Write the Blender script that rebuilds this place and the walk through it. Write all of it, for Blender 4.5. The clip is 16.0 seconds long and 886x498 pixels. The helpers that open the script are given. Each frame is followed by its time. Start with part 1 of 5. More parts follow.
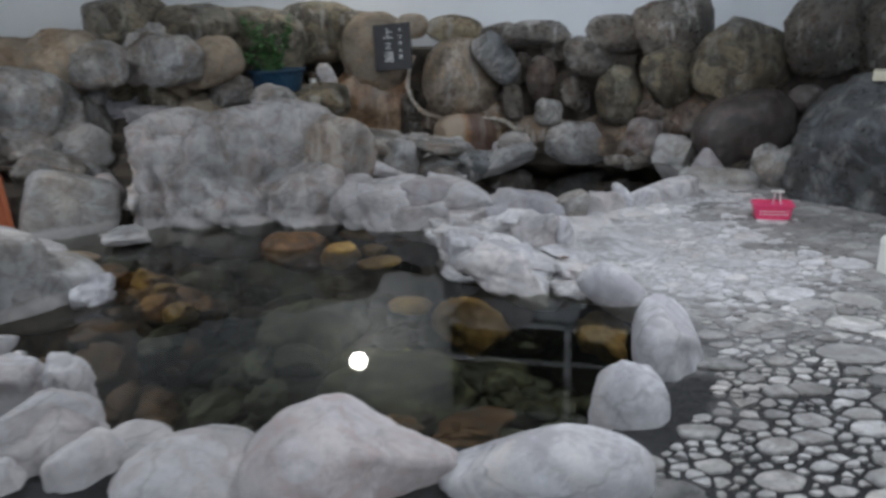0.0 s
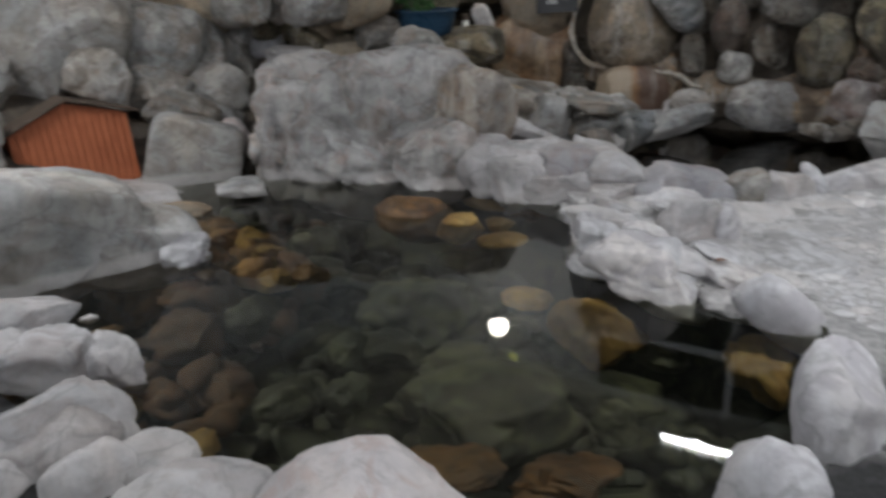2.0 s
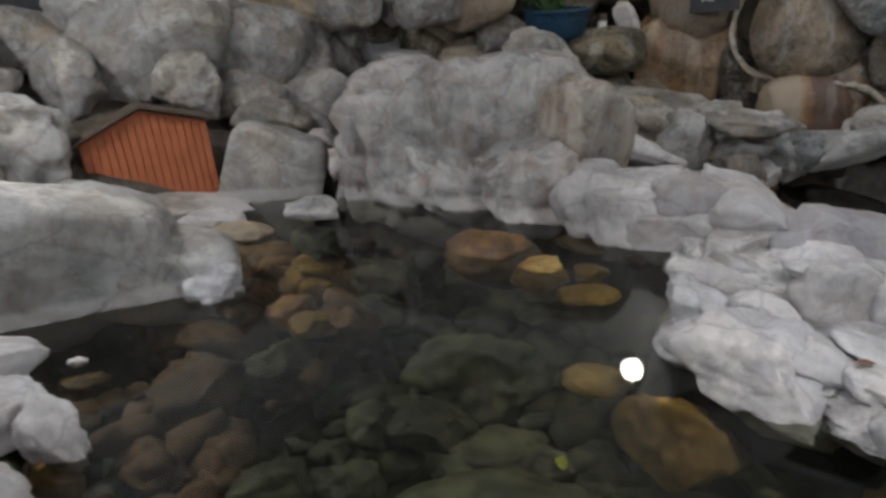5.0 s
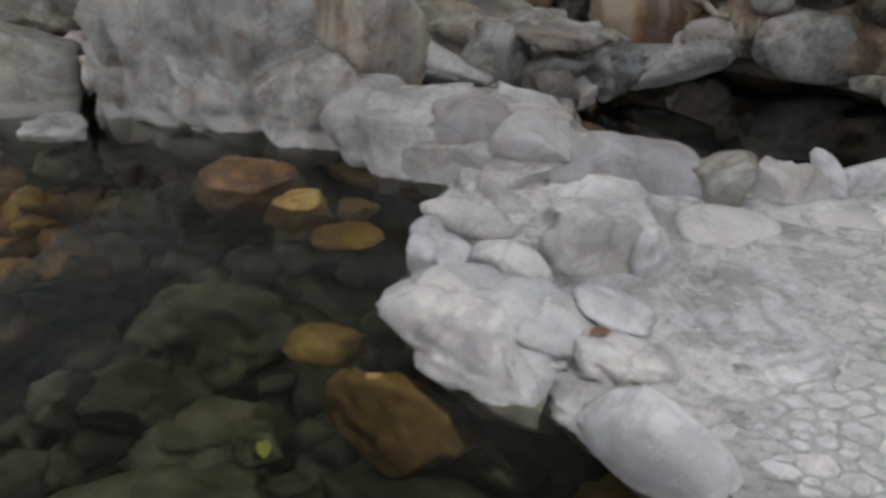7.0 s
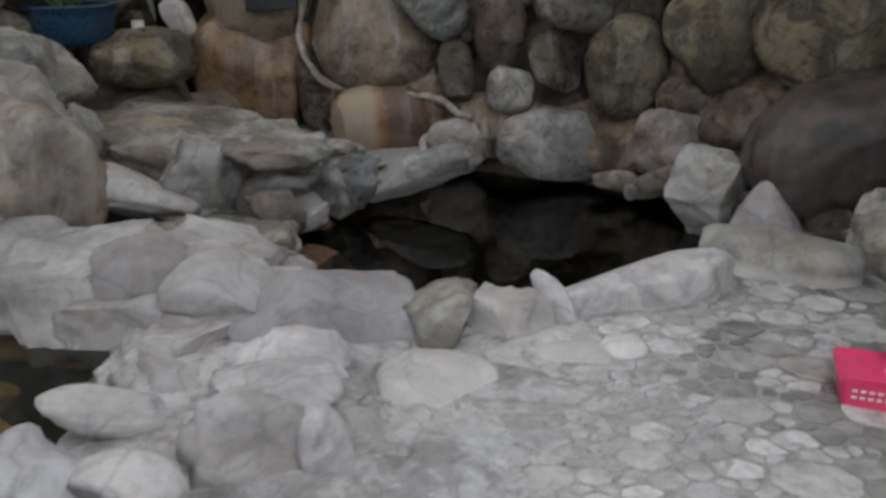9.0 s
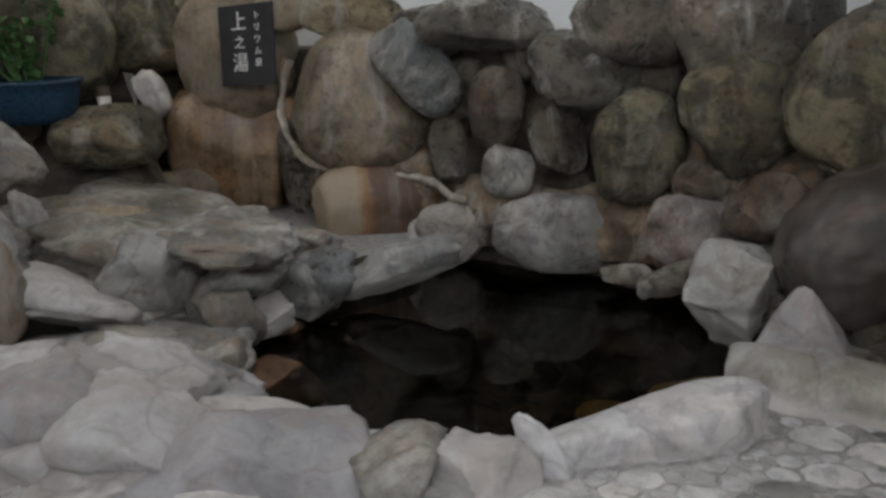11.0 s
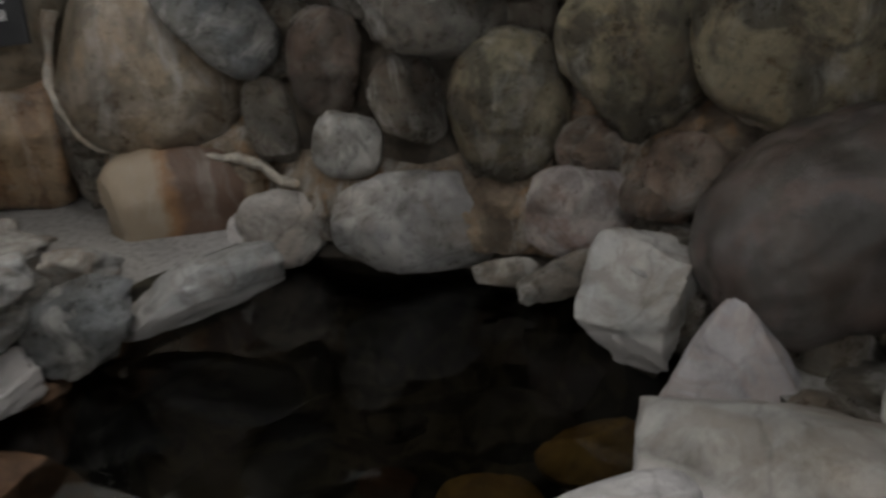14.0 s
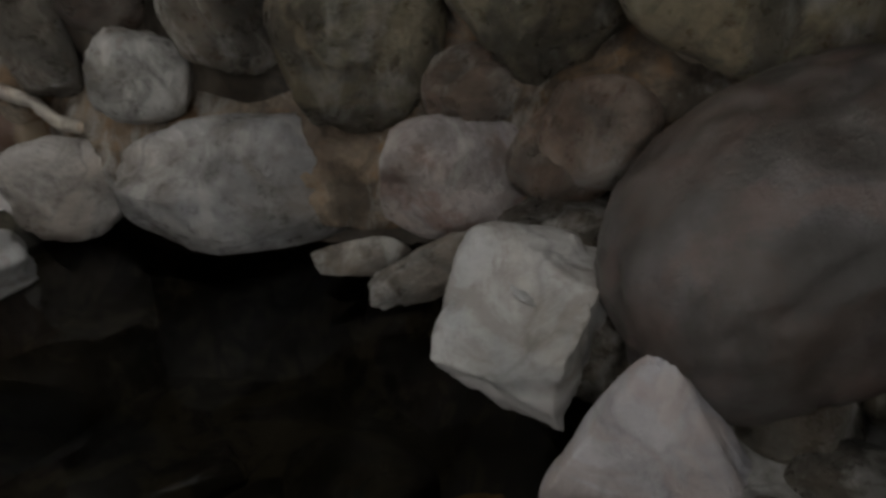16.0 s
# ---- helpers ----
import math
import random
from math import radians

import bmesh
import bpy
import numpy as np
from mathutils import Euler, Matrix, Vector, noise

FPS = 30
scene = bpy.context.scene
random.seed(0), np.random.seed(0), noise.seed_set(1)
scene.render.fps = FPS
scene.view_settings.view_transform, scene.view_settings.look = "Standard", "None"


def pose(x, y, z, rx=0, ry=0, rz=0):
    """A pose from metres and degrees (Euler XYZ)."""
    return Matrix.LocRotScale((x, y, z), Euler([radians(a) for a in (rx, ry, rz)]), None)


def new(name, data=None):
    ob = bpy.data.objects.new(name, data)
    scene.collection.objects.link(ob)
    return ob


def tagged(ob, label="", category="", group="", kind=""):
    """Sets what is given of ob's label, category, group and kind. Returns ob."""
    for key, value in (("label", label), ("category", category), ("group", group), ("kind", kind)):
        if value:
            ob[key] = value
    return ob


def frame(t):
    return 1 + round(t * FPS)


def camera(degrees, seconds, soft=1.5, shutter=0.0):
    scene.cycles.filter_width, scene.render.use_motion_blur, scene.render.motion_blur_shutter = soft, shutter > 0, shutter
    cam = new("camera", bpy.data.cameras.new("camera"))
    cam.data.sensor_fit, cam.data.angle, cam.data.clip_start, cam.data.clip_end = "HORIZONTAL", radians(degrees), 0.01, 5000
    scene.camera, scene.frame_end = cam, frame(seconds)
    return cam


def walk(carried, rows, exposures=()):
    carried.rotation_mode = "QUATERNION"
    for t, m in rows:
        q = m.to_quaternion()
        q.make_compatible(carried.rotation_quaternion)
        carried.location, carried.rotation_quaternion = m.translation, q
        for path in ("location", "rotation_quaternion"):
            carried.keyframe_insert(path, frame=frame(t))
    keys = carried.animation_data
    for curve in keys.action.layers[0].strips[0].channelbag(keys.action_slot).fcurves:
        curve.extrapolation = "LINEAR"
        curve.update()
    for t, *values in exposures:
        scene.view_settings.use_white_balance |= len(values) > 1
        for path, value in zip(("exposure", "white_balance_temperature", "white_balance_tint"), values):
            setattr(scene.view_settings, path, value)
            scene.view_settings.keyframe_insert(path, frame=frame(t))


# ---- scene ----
cam = camera(58.4, 16.0, soft=3.0, shutter=0.5)
METRES, EYE, TILT, LEAN, TURN = 6.0, 1.56, -18.0, 2.0, 0.0
ROWS = [
    (0.0, 0.0, 0.0, 0.0, 0.0, 0.0, -0.0),
    (0.5, 0.0232, 0.0393, 0.0077, -1.14, -0.33, 0.5),
    (1.0, 0.0363, 0.0689, 0.0148, 1.78, -2.48, -0.49),
    (1.5, 0.04, 0.1012, 0.0232, 6.69, -3.91, -3.28),
    (2.0, 0.0404, 0.1222, 0.0333, 12.93, -4.6, -4.05),
    (2.5, 0.0511, 0.1534, 0.0426, 21.9, -3.36, -7.54),
    (3.0, 0.062, 0.1852, 0.0476, 27.91, -3.09, -7.03),
    (5.5, 0.0989, 0.3077, 0.0714, 25.41, -7.87, -6.65),
    (6.0, 0.1135, 0.3415, 0.0736, 23.26, -11.03, -8.32),
    (6.5, 0.13, 0.3718, 0.0808, 21.11, -12.97, -6.65),
    (7.0, 0.1487, 0.4003, 0.0904, 19.33, -11.69, -7.2),
    (7.5, 0.1632, 0.4295, 0.0967, 16.68, -10.76, -4.65),
    (8.0, 0.1728, 0.4609, 0.1075, 11.95, -8.42, -3.2),
    (8.5, 0.1873, 0.4858, 0.1152, 7.79, -5.93, -1.55),
    (9.0, 0.2087, 0.5131, 0.1237, 6.96, -4.28, -3.22),
    (9.5, 0.2147, 0.5326, 0.1313, 7.68, -2.45, -2.1),
    (10.0, 0.2187, 0.5577, 0.1396, 8.63, -0.8, -3.38),
    (12.5, 0.2315, 0.6736, 0.1703, 8.22, 0.3, -2.33),
    (13.0, 0.2355, 0.702, 0.1769, 5.84, -2.36, -1.07),
    (13.5, 0.2475, 0.7391, 0.1856, 4.08, -3.65, 0.24),
    (14.0, 0.2582, 0.768, 0.1942, 2.32, -4.33, 1.01),
    (14.5, 0.2713, 0.8043, 0.1984, -1.31, -4.62, 0.87),
    (15.0, 0.2772, 0.8303, 0.2112, -1.98, -6.88, 1.04),
    (15.5, 0.2922, 0.8695, 0.2163, -1.97, -9.06, 0.87),
    (16.0, 0.303, 0.9073, 0.2264, -2.23, -12.89, 0.99),
]
EXPOSURES = [(0.0, 0.3, 6150, 10), (3.0, 0.33, 6750, 10), (7.0, 0.38, 6700, 10), (9.5, 0.3, 6650, 10), (12.5, 0.08, 7150, 10), (16.0, -0.05, 7150, 10)]
walk(cam, [(t, pose(0, 0, EYE, TILT, LEAN, TURN) @ pose(METRES * x, METRES * y, METRES * z, 90 + pitch, roll, yaw)) for t, x, y, z, yaw, pitch, roll in ROWS], EXPOSURES)

# ---- light: a fluorescent fixture and a globe under the ceiling, three added fixtures, a dim sky outside ----
CEIL = 3.4
WATER, WATER2 = -0.04, -0.15
world = bpy.data.worlds.new("night_sky")
scene.world = world
world.use_nodes = True
world.node_tree.nodes["Background"].inputs[0].default_value = (0.02, 0.025, 0.035, 1)
world.node_tree.nodes["Background"].inputs[1].default_value = 0.3
TUBE_COLOR = (0.93, 0.96, 1.0)


def area_lamp(name, m, size_x, size_y, power, color):
    data = bpy.data.lights.new(name, "AREA")
    data.shape, data.size, data.size_y, data.energy, data.color = "RECTANGLE", size_x, size_y, power, color
    ob = new(name, data)
    ob.matrix_world = m
    return ob


# ---- materials ----
def nodes_of(name):
    m = bpy.data.materials.new(name)
    m.use_nodes = True
    t = m.node_tree
    return m, t, t.nodes["Principled BSDF"]


def node(t, kind, **values):
    n = t.nodes.new(kind)
    for key, v in values.items():
        n.inputs[key].default_value = v
    return n


def ramp(t, source, stops):
    n = t.nodes.new("ShaderNodeValToRGB")
    e = n.color_ramp.elements
    e[0].position, e[0].color = stops[0][0], (*stops[0][1], 1)
    e[1].position, e[1].color = stops[-1][0], (*stops[-1][1], 1)
    for p, c in stops[1:-1]:
        k = e.new(p)
        k.color = (*c, 1)
    t.links.new(source, n.inputs[0])
    return n.outputs[0]


def blend(t, fac, a, b, mode="MIX"):
    n = t.nodes.new("ShaderNodeMix")
    n.data_type, n.blend_type = "RGBA", mode
    for socket, v in ((n.inputs[0], fac), (n.inputs[6], a), (n.inputs[7], b)):
        if isinstance(v, (int, float)):
            socket.default_value = v
        elif isinstance(v, tuple):
            socket.default_value = (*v, 1)
        else:
            t.links.new(v, socket)
    return n.outputs[2]


def place_coords(t, scale=(1, 1, 1), spread=40.0):
    """Object coordinates in metres, moved by a chance amount for each object."""
    co = t.nodes.new("ShaderNodeTexCoord")
    info = t.nodes.new("ShaderNodeObjectInfo")
    mul = t.nodes.new("ShaderNodeMath")
    mul.operation, mul.inputs[1].default_value = "MULTIPLY", spread
    t.links.new(info.outputs["Random"], mul.inputs[0])
    add = t.nodes.new("ShaderNodeVectorMath")
    t.links.new(co.outputs["Object"], add.inputs[0])
    t.links.new(mul.outputs[0], add.inputs[1])
    mp = t.nodes.new("ShaderNodeMapping")
    mp.inputs["Scale"].default_value = scale
    t.links.new(add.outputs[0], mp.inputs[0])
    return mp.outputs[0], info


def cloud(t, co, scale, detail=6.0, rough=0.6, twist=0.0):
    n = node(t, "ShaderNodeTexNoise", Scale=scale, Detail=detail, Roughness=rough, Distortion=twist)
    t.links.new(co, n.inputs["Vector"])
    return n.outputs["Fac"]


def rock_material(name, low, high, patch_tint=None, amount=0.5, streak=None, streak_amount=0.5, vein=0.0, gloss=0.75, relief=0.5, spread=0.25, mottle=0.8, streak_size=1.6, wet=0.0, tide=0.0, dark_patch=0.0, lime_glint=0.0, drift=0.8, split=None):
    m, t, p = nodes_of(name)
    co, info = place_coords(t)
    big, fine, grit = cloud(t, co, 2.6, 5.0, 0.55, 0.6), cloud(t, co, 19.0, 9.0, 0.7), cloud(t, co, 150.0, 4.0, 0.7)
    base = ramp(t, big, [(0.38, low), (0.6, high)])
    speck = ramp(t, fine, [(0.28, (0.4, 0.4, 0.4)), (0.48, (0.92, 0.92, 0.92)), (0.72, (1.3, 1.3, 1.3))])
    col = blend(t, mottle, base, speck, "MULTIPLY")
    pits = ramp(t, cloud(t, co, 7.5, 8.0, 0.7, 0.8), [(0.34, (0.45, 0.44, 0.43)), (0.46, (1, 1, 1))])
    col = blend(t, mottle, col, pits, "MULTIPLY")
    hue = ramp(t, cloud(t, co, 1.5, 4.0, 0.6, 0.8), [(0.36, (0.93, 0.98, 1.04)), (0.5, (1, 1, 1)), (0.64, (1.1, 0.99, 0.88))])
    col = blend(t, drift, col, hue, "MULTIPLY")
    if patch_tint:
        patch = ramp(t, cloud(t, co, 4.5, 7.0, 0.65, 1.2), [(0.49, (0, 0, 0)), (0.58, (amount, amount, amount))])
        col = blend(t, patch, col, patch_tint)
    if streak:
        sc, _ = place_coords(t, (7.0, 7.0, 0.7))
        run = ramp(t, cloud(t, sc, streak_size, 4.0, 0.5, 0.3), [(0.46, (0, 0, 0)), (0.62, (streak_amount,) * 3)])
        col = blend(t, run, col, streak)
    if split:  # one side of the stone stained, with a rusty seam between
        own, axis = t.nodes.new("ShaderNodeTexCoord"), t.nodes.new("ShaderNodeSeparateXYZ")
        t.links.new(own.outputs["Object"], axis.inputs[0])
        line = t.nodes.new("ShaderNodeMath")
        line.operation, line.inputs[1].default_value = "MULTIPLY_ADD", 0.25
        t.links.new(cloud(t, co, 4.0, 5.0, 0.6), line.inputs[0])
        t.links.new(axis.outputs["X"], line.inputs[2])
        col = blend(t, 0.85, col, ramp(t, line.outputs[0], [(0.0, split[0]), (0.04, split[0]), (0.085, split[1]), (0.14, split[2]), (0.42, split[2]), (0.46, split[0])]))
    if vein:
        v = t.nodes.new("ShaderNodeTexVoronoi")
        v.feature = "DISTANCE_TO_EDGE"
        v.inputs["Scale"].default_value = 2.4
        wob = t.nodes.new("ShaderNodeVectorMath")
        wob.operation = "MULTIPLY_ADD"
        wob.inputs[1].default_value = (0.28, 0.28, 0.28)
        nz = node(t, "ShaderNodeTexNoise", Scale=4.0, Detail=8.0)
        t.links.new(co, nz.inputs["Vector"])
        t.links.new(nz.outputs["Color"], wob.inputs[0])
        t.links.new(co, wob.inputs[2])
        t.links.new(wob.outputs[0], v.inputs["Vector"])
        line = ramp(t, v.outputs["Distance"], [(0.0, (vein, vein, vein)), (0.03, (0, 0, 0))])
        col = blend(t, line, col, (0.06, 0.055, 0.05))
    if dark_patch:  # dark patches scattered over the stone
        dark_mask = ramp(t, cloud(t, co, 4.6, 9.0, 0.7, 0.6), [(0.46, (0, 0, 0)), (0.56, (dark_patch,) * 3)])
        col = blend(t, dark_mask, col, (0.03, 0.027, 0.021))
    if lime_glint:  # pale runs: lime on the face, with wet highlights painted in
        lc, _ = place_coords(t, (3.2, 3.2, 1.3))
        run = ramp(t, cloud(t, lc, 2.2, 9.0, 0.68, 0.5), [(0.53, (0, 0, 0)), (0.65, (lime_glint,) * 3)])
        col = blend(t, run, col, (0.56, 0.545, 0.52))
    if tide:  # limescale left along the waterline
        geo, axes = t.nodes.new("ShaderNodeNewGeometry"), t.nodes.new("ShaderNodeSeparateXYZ")
        t.links.new(geo.outputs["Position"], axes.inputs[0])
        level = t.nodes.new("ShaderNodeMath")
        level.operation, level.inputs[1].default_value = "MULTIPLY_ADD", -0.05
        t.links.new(cloud(t, co, 9.0, 6.0, 0.6), level.inputs[0])
        t.links.new(axes.outputs["Z"], level.inputs[2])
        band = ramp(t, level.outputs[0], [(0.0, (tide,) * 3), (0.03, (0, 0, 0))])
        col = blend(t, band, col, (0.68, 0.66, 0.65))
    tone = node(t, "ShaderNodeMapRange")
    tone.inputs["To Min"].default_value, tone.inputs["To Max"].default_value = 1 - spread, 1 + spread
    t.links.new(info.outputs["Random"], tone.inputs["Value"])
    bright = t.nodes.new("ShaderNodeVectorMath")
    bright.operation = "SCALE"
    t.links.new(col, bright.inputs[0])
    t.links.new(tone.outputs[0], bright.inputs["Scale"])
    t.links.new(bright.outputs[0], p.inputs["Base Color"])
    rg = ramp(t, fine, [(0.3, (gloss - 0.15,) * 3), (0.7, (min(1, gloss + 0.15),) * 3)])
    t.links.new(rg, p.inputs["Roughness"])
    p.inputs["Coat Weight"].default_value, p.inputs["Coat Roughness"].default_value = wet * 1.3, 0.2
    both = t.nodes.new("ShaderNodeMath")
    both.operation, both.inputs[1].default_value = "MULTIPLY_ADD", 0.25
    t.links.new(grit, both.inputs[0])
    t.links.new(fine, both.inputs[2])
    bump = node(t, "ShaderNodeBump", Strength=relief, Distance=0.035)
    t.links.new(both.outputs[0], bump.inputs["Height"])
    t.links.new(bump.outputs[0], p.inputs["Normal"])
    t.links.new(bump.outputs[0], p.inputs["Coat Normal"])
    return m


white = rock_material("white_stone", (0.55, 0.54, 0.55), (0.73, 0.72, 0.73), (0.38, 0.36, 0.39), 0.55, spread=0.1, mottle=0.42, vein=0.25, drift=0.35)
pale = rock_material("pale_stone", (0.4, 0.39, 0.39), (0.59, 0.57, 0.57), (0.36, 0.31, 0.29), 0.45, spread=0.15, mottle=0.42, vein=0.25, tide=0.4, drift=0.35)
pinkish = rock_material("pinkish_stone", (0.5, 0.465, 0.46), (0.67, 0.63, 0.63), (0.47, 0.33, 0.29), 0.4, spread=0.1, mottle=0.4, drift=0.35)
grey = rock_material("grey_stone", (0.22, 0.213, 0.2), (0.45, 0.437, 0.42), (0.26, 0.19, 0.14), 0.5, spread=0.25, lime_glint=0.35, dark_patch=0.35)
lilac = rock_material("lilac_stone", (0.3, 0.293, 0.312), (0.45, 0.44, 0.457), (0.35, 0.28, 0.25), 0.45, spread=0.1, mottle=0.4, vein=0.2, lime_glint=0.25, drift=0.35)
slab = rock_material("slab_stone", (0.25, 0.243, 0.232), (0.43, 0.42, 0.405), (0.2, 0.17, 0.145), 0.5, (0.5, 0.49, 0.48), 0.2, spread=0.1, mottle=0.55, tide=0.5, vein=0.3)
boulder = rock_material("boulder_stone", (0.25, 0.243, 0.24), (0.47, 0.46, 0.452), (0.32, 0.2, 0.15), 0.4, (0.58, 0.57, 0.56), 0.3, vein=0.3, mottle=0.4, spread=0.05, relief=0.45, tide=0.5, lime_glint=0.3, dark_patch=0.3, drift=0.35)
streaked = rock_material("streaked_stone", (0.22, 0.2, 0.185), (0.38, 0.355, 0.335), (0.28, 0.18, 0.11), 0.5, (0.5, 0.45, 0.39), 0.6, spread=0.05, streak_size=1.7, lime_glint=0.5)
wallgrey = rock_material("wall_stone_grey", (0.2, 0.19, 0.175), (0.44, 0.425, 0.4), (0.2, 0.15, 0.11), 0.5, gloss=0.34, relief=0.9, wet=0.38, dark_patch=0.5, lime_glint=0.7)
rosy = rock_material("rosy_stone", (0.3, 0.26, 0.25), (0.52, 0.46, 0.45), (0.26, 0.15, 0.12), 0.6, gloss=0.36, mottle=0.45, relief=0.8, wet=0.38, dark_patch=0.5, lime_glint=0.5)
wetlilac = rock_material("wet_lilac_stone", (0.3, 0.288, 0.284), (0.54, 0.523, 0.51), (0.2, 0.17, 0.14), 0.4, gloss=0.34, mottle=0.55, relief=0.8, spread=0.05, wet=0.35, dark_patch=0.35, lime_glint=0.6, vein=0.4)
crusty = rock_material("crusty_stone", (0.42, 0.4, 0.39), (0.7, 0.68, 0.67), (0.46, 0.29, 0.2), 0.5, relief=1.0, tide=0.5)
tan = rock_material("tan_stone", (0.22, 0.17, 0.12), (0.4, 0.33, 0.25), (0.3, 0.27, 0.22), 0.5)
brown = rock_material("brown_stone", (0.1, 0.062, 0.045), (0.2, 0.135, 0.1), (0.26, 0.23, 0.2), 0.35, gloss=0.34, relief=0.8, wet=0.38, dark_patch=0.6, lime_glint=0.35)
brownstone = rock_material("brown_grey_stone", (0.15, 0.112, 0.075), (0.32, 0.26, 0.19), (0.4, 0.34, 0.29), 0.45, (0.07, 0.055, 0.04), 0.5, spread=0.05, relief=0.4, gloss=0.34, wet=0.38, dark_patch=0.4, lime_glint=0.35)
rust = rock_material("rust_stone", (0.22, 0.125, 0.065), (0.38, 0.245, 0.14), (0.12, 0.07, 0.04), 0.5, (0.44, 0.33, 0.22), 0.6, spread=0.05, relief=0.3, gloss=0.34, wet=0.38, dark_patch=0.35, lime_glint=0.3)
ruststripe = rock_material("striped_stone", (0.16, 0.1, 0.07), (0.3, 0.21, 0.15), None, 0, spread=0.05, relief=0.4, gloss=0.4, wet=0.38, lime_glint=0.2, split=((0.42, 0.34, 0.25), (0.3, 0.15, 0.06), (0.1, 0.055, 0.038)))
mossy = rock_material("mossy_stone", (0.12, 0.102, 0.063), (0.33, 0.285, 0.19), (0.15, 0.1, 0.06), 0.5, gloss=0.34, relief=0.9, wet=0.38, dark_patch=0.75, lime_glint=0.4)
dark = rock_material("dark_stone", (0.055, 0.048, 0.039), (0.18, 0.158, 0.13), (0.12, 0.08, 0.055), 0.45, gloss=0.32, relief=0.9, wet=0.4, dark_patch=0.6, lime_glint=0.5)
darktop = rock_material("dark_crusted_stone", (0.085, 0.078, 0.068), (0.2, 0.186, 0.165), (0.13, 0.09, 0.065), 0.5, gloss=0.32, relief=0.9, wet=0.4, dark_patch=0.65, lime_glint=0.75)
bluegrey = rock_material("blue_grey_stone", (0.16, 0.17, 0.178), (0.32, 0.335, 0.345), (0.14, 0.12, 0.1), 0.4, spread=0.1, gloss=0.34, relief=0.8, wet=0.38, dark_patch=0.5, lime_glint=0.7)
darkbig = rock_material("dark_boulder_stone", (0.034, 0.029, 0.028), (0.085, 0.071, 0.068), (0.11, 0.07, 0.058), 0.5, (0.14, 0.133, 0.13), 0.3, spread=0.05, relief=0.35, gloss=0.45, wet=0.16, dark_patch=0.5, vein=0.25)
# bluish patches here are reflected light painted into the rock's colour
blackrock = rock_material("black_rock", (0.02, 0.021, 0.023), (0.06, 0.062, 0.066), (0.16, 0.18, 0.2), 0.5, spread=0.05, relief=0.8, gloss=0.34, wet=0.4, dark_patch=0.6, lime_glint=0.3)
rustbed = rock_material("dark_rusty_bed_stone", (0.08, 0.042, 0.025), (0.18, 0.1, 0.055), (0.05, 0.035, 0.02), 0.6, gloss=0.5)
amber = rock_material("amber_bed_stone", (0.26, 0.12, 0.04), (0.46, 0.25, 0.09), (0.13, 0.07, 0.03), 0.5, gloss=0.5, relief=0.3, vein=0.4)
ochre = rock_material("ochre_stone", (0.36, 0.21, 0.06), (0.52, 0.34, 0.11), (0.22, 0.12, 0.045), 0.5, gloss=0.5, spread=0.1)
umber = rock_material("rusty_bed_stone", (0.11, 0.055, 0.026), (0.27, 0.14, 0.055), (0.06, 0.04, 0.023), 0.65, gloss=0.5, relief=0.3, vein=0.4)
# yellow-green patches: weed tone, with lit spots of the bed painted in
weed = rock_material("weedy_bed_stone", (0.035, 0.04, 0.028), (0.12, 0.125, 0.09), (0.22, 0.22, 0.12), 0.4, gloss=0.5, relief=0.35, dark_patch=0.6)
# near-black colour stands in for light lost in the depth of the water
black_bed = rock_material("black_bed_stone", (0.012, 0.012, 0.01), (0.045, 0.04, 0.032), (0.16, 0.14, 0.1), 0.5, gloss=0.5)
mortar = rock_material("mortar", (0.05, 0.042, 0.035), (0.1, 0.085, 0.07), (0.2, 0.16, 0.12), 0.4)
mortar_pale = rock_material("pale_mortar", (0.3, 0.26, 0.22), (0.46, 0.41, 0.35), (0.36, 0.24, 0.15), 0.5)


def plain_material(name, low, high, scale=6.0, gloss=0.6, metal=0.0, relief=0.05, fine=60.0):
    m, t, p = nodes_of(name)
    co, _ = place_coords(t, spread=10.0)
    n = cloud(t, co, scale, 6.0, 0.6)
    t.links.new(ramp(t, n, [(0.3, low), (0.7, high)]), p.inputs["Base Color"])
    g = cloud(t, co, fine, 4.0, 0.6)
    t.links.new(ramp(t, g, [(0.3, (gloss - 0.08,) * 3), (0.7, (min(1, gloss + 0.08),) * 3)]), p.inputs["Roughness"])
    p.inputs["Metallic"].default_value = metal
    b = node(t, "ShaderNodeBump", Strength=relief, Distance=0.01)
    t.links.new(g, b.inputs["Height"])
    t.links.new(b.outputs[0], p.inputs["Normal"])
    return m


def glow_material(name, color, strength):
    m, t, p = nodes_of(name)
    p.inputs["Base Color"].default_value = (0.8, 0.8, 0.8, 1)
    p.inputs["Emission Color"].default_value = (*color, 1)
    p.inputs["Emission Strength"].default_value = strength
    return m


